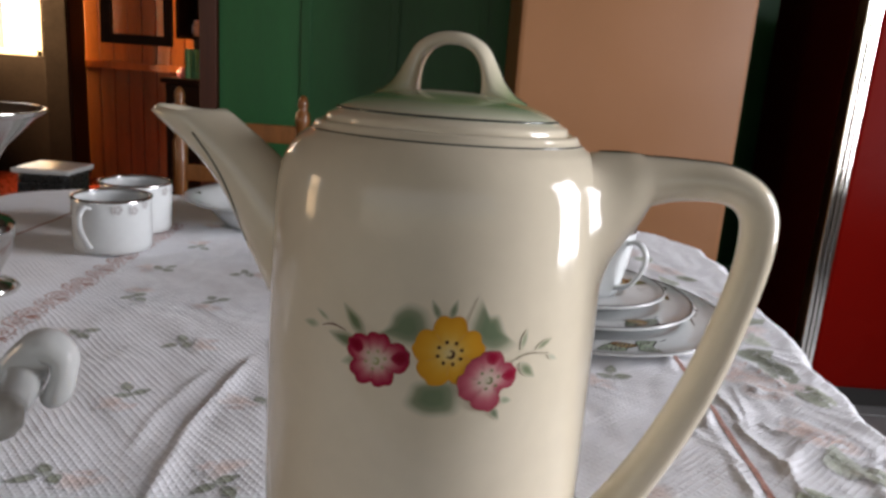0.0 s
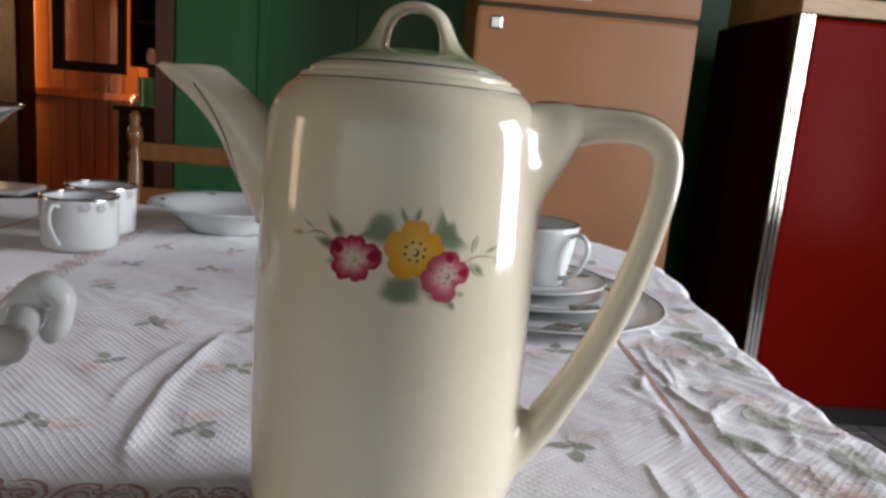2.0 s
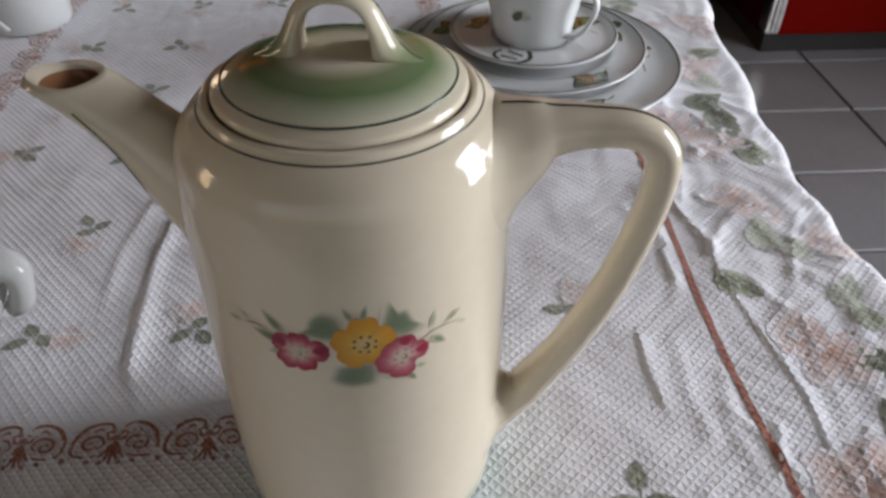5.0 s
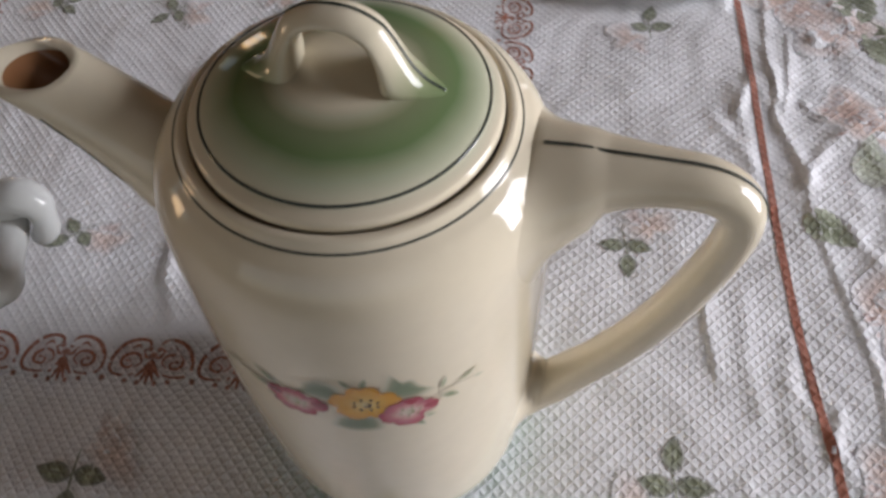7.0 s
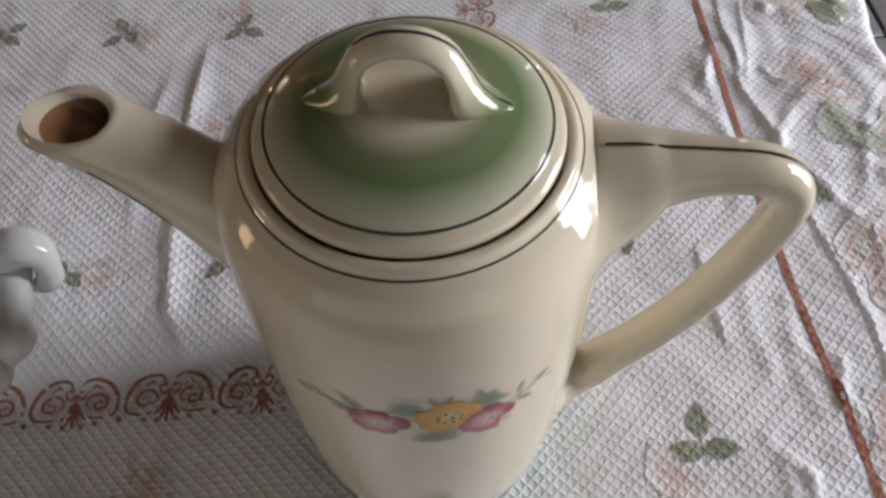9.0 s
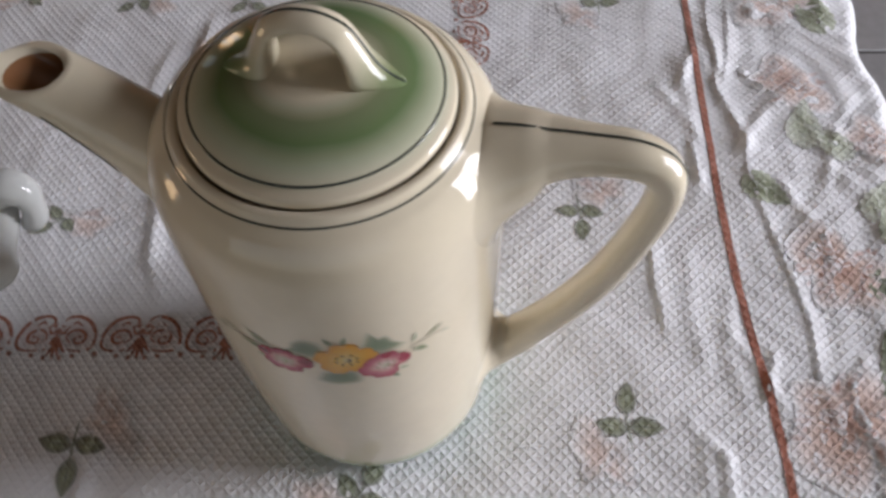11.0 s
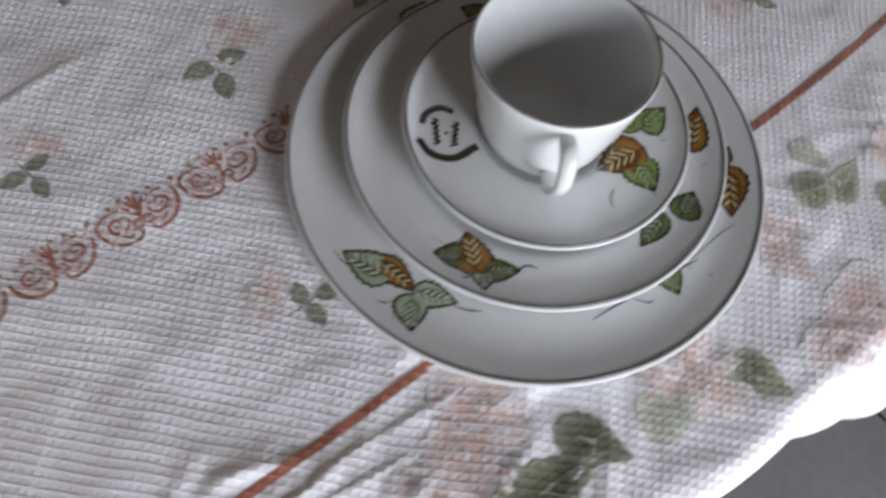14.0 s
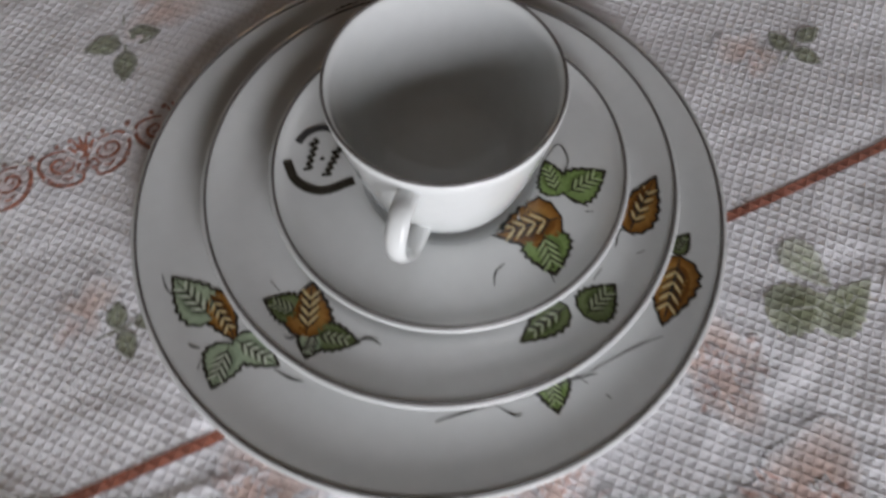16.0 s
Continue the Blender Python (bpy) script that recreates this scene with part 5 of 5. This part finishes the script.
tagged(boxed("backdrop", (-4.2, FAR + 0.9, 0), (-2.0, FAR + 0.92, 3.0), "daylight", bevel=0), "bright hazy daylight outside the window", "backdrop", kind="structure")

# floors
tagged(boxed("floor", (WEST - 0.14, SOUTH - 0.14, -0.10), (EAST + 0.14, NORTH, -0.006), "grout", bevel=0), "grey ceramic tile floor with black joints", "floor", kind="structure")
tagged(boxed("floor_far_room", (WEST, NORTH + 0.001, -0.10), (EAST, FAR + 0.14, 0.0), "redfloor", bevel=0), "red waxed floor of the far room", "floor", kind="structure")

# ---- refrigerators ----
red = thing("red_refrigerator", "old deep red enamelled refrigerator with a chrome edge strip", "refrigerator")
RX0, RX1, RY0, RY1, RZ = 1.165, 1.79, 2.20, 2.80, 1.284
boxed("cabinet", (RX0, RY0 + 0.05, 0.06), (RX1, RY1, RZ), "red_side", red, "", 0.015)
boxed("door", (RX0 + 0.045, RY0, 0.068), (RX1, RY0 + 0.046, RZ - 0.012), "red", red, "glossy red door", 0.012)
bm = bmesh.new()
for dx, w in ((0.0, 0.014), (0.017, 0.012), (0.031, 0.013)):
    box(bm, (RX0 + dx - 0.001, RY0 - 0.006, 0.08), (RX0 + dx + w, RY0 + 0.05, RZ - 0.004), 0.003)
part("edge_strip", bm, "chrome", red, "ribbed chrome edge strip", False)
boxed("plinth", (RX0 + 0.02, RY0 + 0.03, 0.0), (RX1 - 0.02, RY1 - 0.02, 0.06), "gasket", red)
boxed("badge", (RX0 + 0.29, RY0 - 0.004, RZ - 0.085), (RX0 + 0.39, RY0 - 0.0005, RZ - 0.06), "chrome", red, "plain chrome badge", 0.002)

crate = thing("wooden_crate", "pale wooden crate lying on the red refrigerator", "crate")
boxed("front", (RX0 + 0.01, RY0 + 0.02, RZ + 0.001), (RX1, RY0 + 0.04, RZ + 0.055), "oak", crate)
boxed("side", (RX0 + 0.01, RY0 + 0.041, RZ + 0.001), (RX0 + 0.03, RY1 - 0.06, RZ + 0.20), "oak", crate)
boxed("bottom", (RX0 + 0.031, RY0 + 0.041, RZ + 0.001), (RX1, RY1 - 0.06, RZ + 0.014), "oak", crate)
boxed("slat", (RX0 + 0.01, RY0 + 0.02, RZ + 0.075), (RX1, RY0 + 0.034, RZ + 0.14), "oak", crate)

beige = thing("beige_refrigerator", "beige enamelled two-door refrigerator with the freezer above", "refrigerator")
BX0, BX1, BY0, BY1 = 0.238, 0.962, 2.44, 3.03
SPLIT = 1.255
boxed("cabinet", (BX0 + 0.006, BY0 + 0.055, 0.05), (BX1 - 0.006, BY1, 1.66), "beige", beige, "", 0.012)
boxed("door", (BX0, BY0, 0.08), (BX1, BY0 + 0.048, SPLIT - 0.005), "beige", beige, "large lower door", 0.016)
boxed("freezer_door", (BX0, BY0, SPLIT + 0.006), (BX1, BY0 + 0.048, 1.65), "beige", beige, "", 0.016)
boxed("gasket", (BX0 + 0.012, BY0 + 0.020, 0.09), (BX1 - 0.012, BY0 + 0.054, 1.64), "gasket", beige)
part("emblem", box(bmesh.new(), (BX0 + 0.05, BY0 - 0.008, SPLIT - 0.075), (BX0 + 0.085, BY0 - 0.0005, SPLIT - 0.035), 0.006), "chrome", beige, "small chrome corner emblem", False)
boxed("plinth", (BX0 + 0.02, BY0 + 0.03, 0.0), (BX1 - 0.02, BY1 - 0.02, 0.05), "gasket", beige)
magnet = thing("fridge_magnet", "small white and red magnet on the freezer door", "magnet")
boxed("plate", (0.545, BY0 - 0.006, SPLIT + 0.035), (0.600, BY0 - 0.0005, SPLIT + 0.062), "paint", magnet, "", 0.003)
part("button", box(bmesh.new(), (0.565, BY0 - 0.011, SPLIT + 0.042), (0.582, BY0 - 0.006, SPLIT + 0.058), 0.004), "magnet_red", magnet, "red round button", False)

# ---- chair with turned posts ----
chair = thing("dining_chair", "orange-varnished wooden chair with turned posts and flat back slats", "chair")
POST = [(0, 0), (0.015, 0), (0.019, 0.03), (0.019, 0.42), (0.022, 0.45), (0.018, 0.50), (0.022, 0.53), (0.0235, 0.60), (0.0235, 0.72), (0.017, 0.735), (0.023, 0.755), (0.016, 0.775), (0.021, 0.795), (0.025, 0.82), (0.021, 0.85), (0.013, 0.862), (0.018, 0.878), (0.014, 0.900), (0.007, 0.912), (0, 0.914)]
CX0, CX1, CY = -0.845, -0.44, 2.52
for x in (CX0, CX1):
    o = part("back_post", lathe([(a, h * 0.905) for a, h in POST], 20), "chair", chair)
    o.location = (x, CY, 0)
for z0, z1 in ((0.665, 0.725), (0.52, 0.575)):
    boxed("back_slat", (CX0 + 0.018, CY - 0.010, z0), (CX1 - 0.018, CY + 0.010, z1), "chair", chair, "", 0.006)
boxed("seat", (CX0 - 0.01, CY - 0.40, 0.43), (CX1 + 0.01, CY - 0.02, 0.46), "chair", chair, "", 0.012)
for x in (CX0 + 0.02, CX1 - 0.02):
    o = part("front_leg", lathe([(0, 0), (0.014, 0), (0.019, 0.05), (0.021, 0.3), (0.018, 0.43), (0, 0.43)], 16), "chair", chair)
    o.location = (x, CY - 0.37, 0)
boxed("stretcher", (CX0 + 0.02, CY - 0.38, 0.2), (CX1 - 0.02, CY - 0.36, 0.225), "chair", chair)

# ---- dark furniture beyond ----
stove = thing("low_cabinet", "low black cabinet with a shiny white top", "cabinet", Matrix.Translation((0.075, 0.12, 0.0)))
boxed("body", (-1.23, 1.975, 0.06), (-1.087, 2.11, 0.585), "black", stove, "", 0.01)
boxed("top", (-1.24, 1.96, 0.586), (-1.077, 2.12, 0.602), "whitetop", stove, "shiny white enamel top", 0.008)
boxed("door", (-1.222, 1.960, 0.10), (-1.095, 1.974, 0.56), "black", stove)
part("handle", sweep([(-1.11, 1.961, 0.40, 0.004, 0.004), (-1.11, 1.945, 0.42, 0.004, 0.004), (-1.11, 1.945, 0.50, 0.004, 0.004), (-1.11, 1.961, 0.52, 0.004, 0.004)], (1, 0, 0), 8, 3), "chrome", stove, "chrome handle")
for x in (-1.205, -1.11):
    for y in (2.00, 2.085):
        o = part("foot", lathe([(0, 0), (0.018, 0), (0.018, 0.06), (0, 0.06)], 12), "black", stove)
        o.location = (x, y, 0)

ward = thing("narrow_cupboard", "tall narrow black-stained cupboard in the dim far room", "cupboard")
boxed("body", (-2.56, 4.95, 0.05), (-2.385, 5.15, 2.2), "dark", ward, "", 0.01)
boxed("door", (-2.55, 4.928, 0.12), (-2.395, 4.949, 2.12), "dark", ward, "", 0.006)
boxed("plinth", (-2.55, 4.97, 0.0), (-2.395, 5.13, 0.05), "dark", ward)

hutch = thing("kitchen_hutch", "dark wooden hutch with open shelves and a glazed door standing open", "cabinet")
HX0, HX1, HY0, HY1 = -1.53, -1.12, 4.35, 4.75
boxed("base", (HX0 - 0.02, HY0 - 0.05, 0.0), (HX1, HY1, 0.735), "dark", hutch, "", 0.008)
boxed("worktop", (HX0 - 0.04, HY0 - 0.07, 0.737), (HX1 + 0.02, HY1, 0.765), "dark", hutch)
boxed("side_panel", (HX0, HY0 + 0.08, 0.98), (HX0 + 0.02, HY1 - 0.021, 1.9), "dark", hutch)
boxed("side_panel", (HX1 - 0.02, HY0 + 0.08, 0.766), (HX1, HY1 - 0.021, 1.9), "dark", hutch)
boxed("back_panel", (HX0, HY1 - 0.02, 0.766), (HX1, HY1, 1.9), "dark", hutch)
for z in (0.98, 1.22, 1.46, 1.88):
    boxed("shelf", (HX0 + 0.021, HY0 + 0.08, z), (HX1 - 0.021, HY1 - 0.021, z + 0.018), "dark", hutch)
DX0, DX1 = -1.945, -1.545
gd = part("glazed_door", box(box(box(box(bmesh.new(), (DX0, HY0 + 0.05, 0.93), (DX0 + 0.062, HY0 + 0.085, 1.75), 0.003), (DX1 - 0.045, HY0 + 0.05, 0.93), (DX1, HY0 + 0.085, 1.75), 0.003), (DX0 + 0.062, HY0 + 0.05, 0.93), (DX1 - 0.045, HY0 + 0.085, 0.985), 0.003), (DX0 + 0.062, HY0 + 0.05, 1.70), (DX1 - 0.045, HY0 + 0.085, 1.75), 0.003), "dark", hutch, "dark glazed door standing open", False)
pane = boxed("pane", (DX0 + 0.062, HY0 + 0.066, 0.985), (DX1 - 0.045, HY0 + 0.070, 1.70), "glass", gd, "clear glass pane", 0)
pane.visible_shadow = False

for i, (x, z, r, h, m, lab) in enumerate(((-1.50, 0.7655, 0.035, 0.055, "pink", "round pink ceramic jar on the hutch"), (-1.37, 0.7655, 0.028, 0.075, "bluewhite", "blue and white ceramic pot on the hutch"), (-1.30, 0.7655, 0.024, 0.10, "bluewhite", "small blue and white jug on the hutch"), (-1.24, 0.7655, 0.03, 0.06, "white", "white cup on the hutch"), (-1.42, 0.9985, 0.03, 0.09, "bluewhite", "pale jar on a dark shelf"), (-1.30, 1.2385, 0.035, 0.08, "white", "white bowl on a dark shelf"))):
    j = thing("jar", lab, "jar", Matrix.Translation((x, HY0 + 0.11, z)), "crockery on the hutch")
    part("body", lathe([(0, 0), (r * 0.7, 0), (r, h * 0.3), (r * 0.95, h * 0.65), (r * 0.6, h * 0.85), (r * 0.62, h), (r * 0.5, h), (0, h * 0.9)], 20), m, j)
cur = thing("towel", "teal cloth hanging on the hutch", "towel", Matrix.Translation((0, 0, 0)))
bm = bmesh.new()
g = [[bm.verts.new((-1.46 + 0.085 * i / 12, HY0 + 0.02 + 0.008 * math.sin(i * 1.3) + s, 0.7665 + 0.16 * k / 6)) for i in range(13)] for s in (0, 0.004) for k in range(7)]
for k in list(range(6)) + list(range(7, 13)):
    for i in range(12):
        bm.faces.new((g[k][i], g[k][i + 1], g[k + 1][i + 1], g[k + 1][i]))
part("cloth", bm, "teal", cur)

# ---- floor tiles ----
bm = box(bmesh.new(), (0.004, 0.004, -0.0055), (0.296, 0.296, 0.0), 0.0)
bmesh.ops.bevel(bm, geom=[e for e in bm.edges if e.verts[0].co.z > -0.001 and e.verts[1].co.z > -0.001], offset=0.002, segments=1, affect="EDGES")
tile_mesh = bpy.data.meshes.new("floor_tile")
bm.to_mesh(tile_mesh)
bm.free()
tile_mesh.materials.append(M["tile"])
floor_ob = bpy.data.objects["floor"]
for i in range(-5, 5):
    for j in range(-5, 8):
        o = new("floor_tile", tile_mesh)
        o.parent = floor_ob
        o.location = (0.714 + 0.3 * i, 0.662 + 0.3 * j, 0.0)
for mname in ("tile", "plank", "green"):
    m = M[mname]
    n, l = m.node_tree.nodes, m.node_tree.links
    info, rng = n.new("ShaderNodeObjectInfo"), n.new("ShaderNodeMapRange")
    rng.inputs["To Min"].default_value, rng.inputs["To Max"].default_value = 0.84, 1.16
    l.new(info.outputs["Random"], rng.inputs[0])
    sc = n.new("ShaderNodeVectorMath")
    sc.operation = "SCALE"
    b = n["Principled BSDF"]
    l.new(b.inputs["Base Color"].links[0].from_socket, sc.inputs[0])
    l.new(rng.outputs[0], sc.inputs["Scale"])
    l.new(sc.outputs[0], b.inputs["Base Color"])
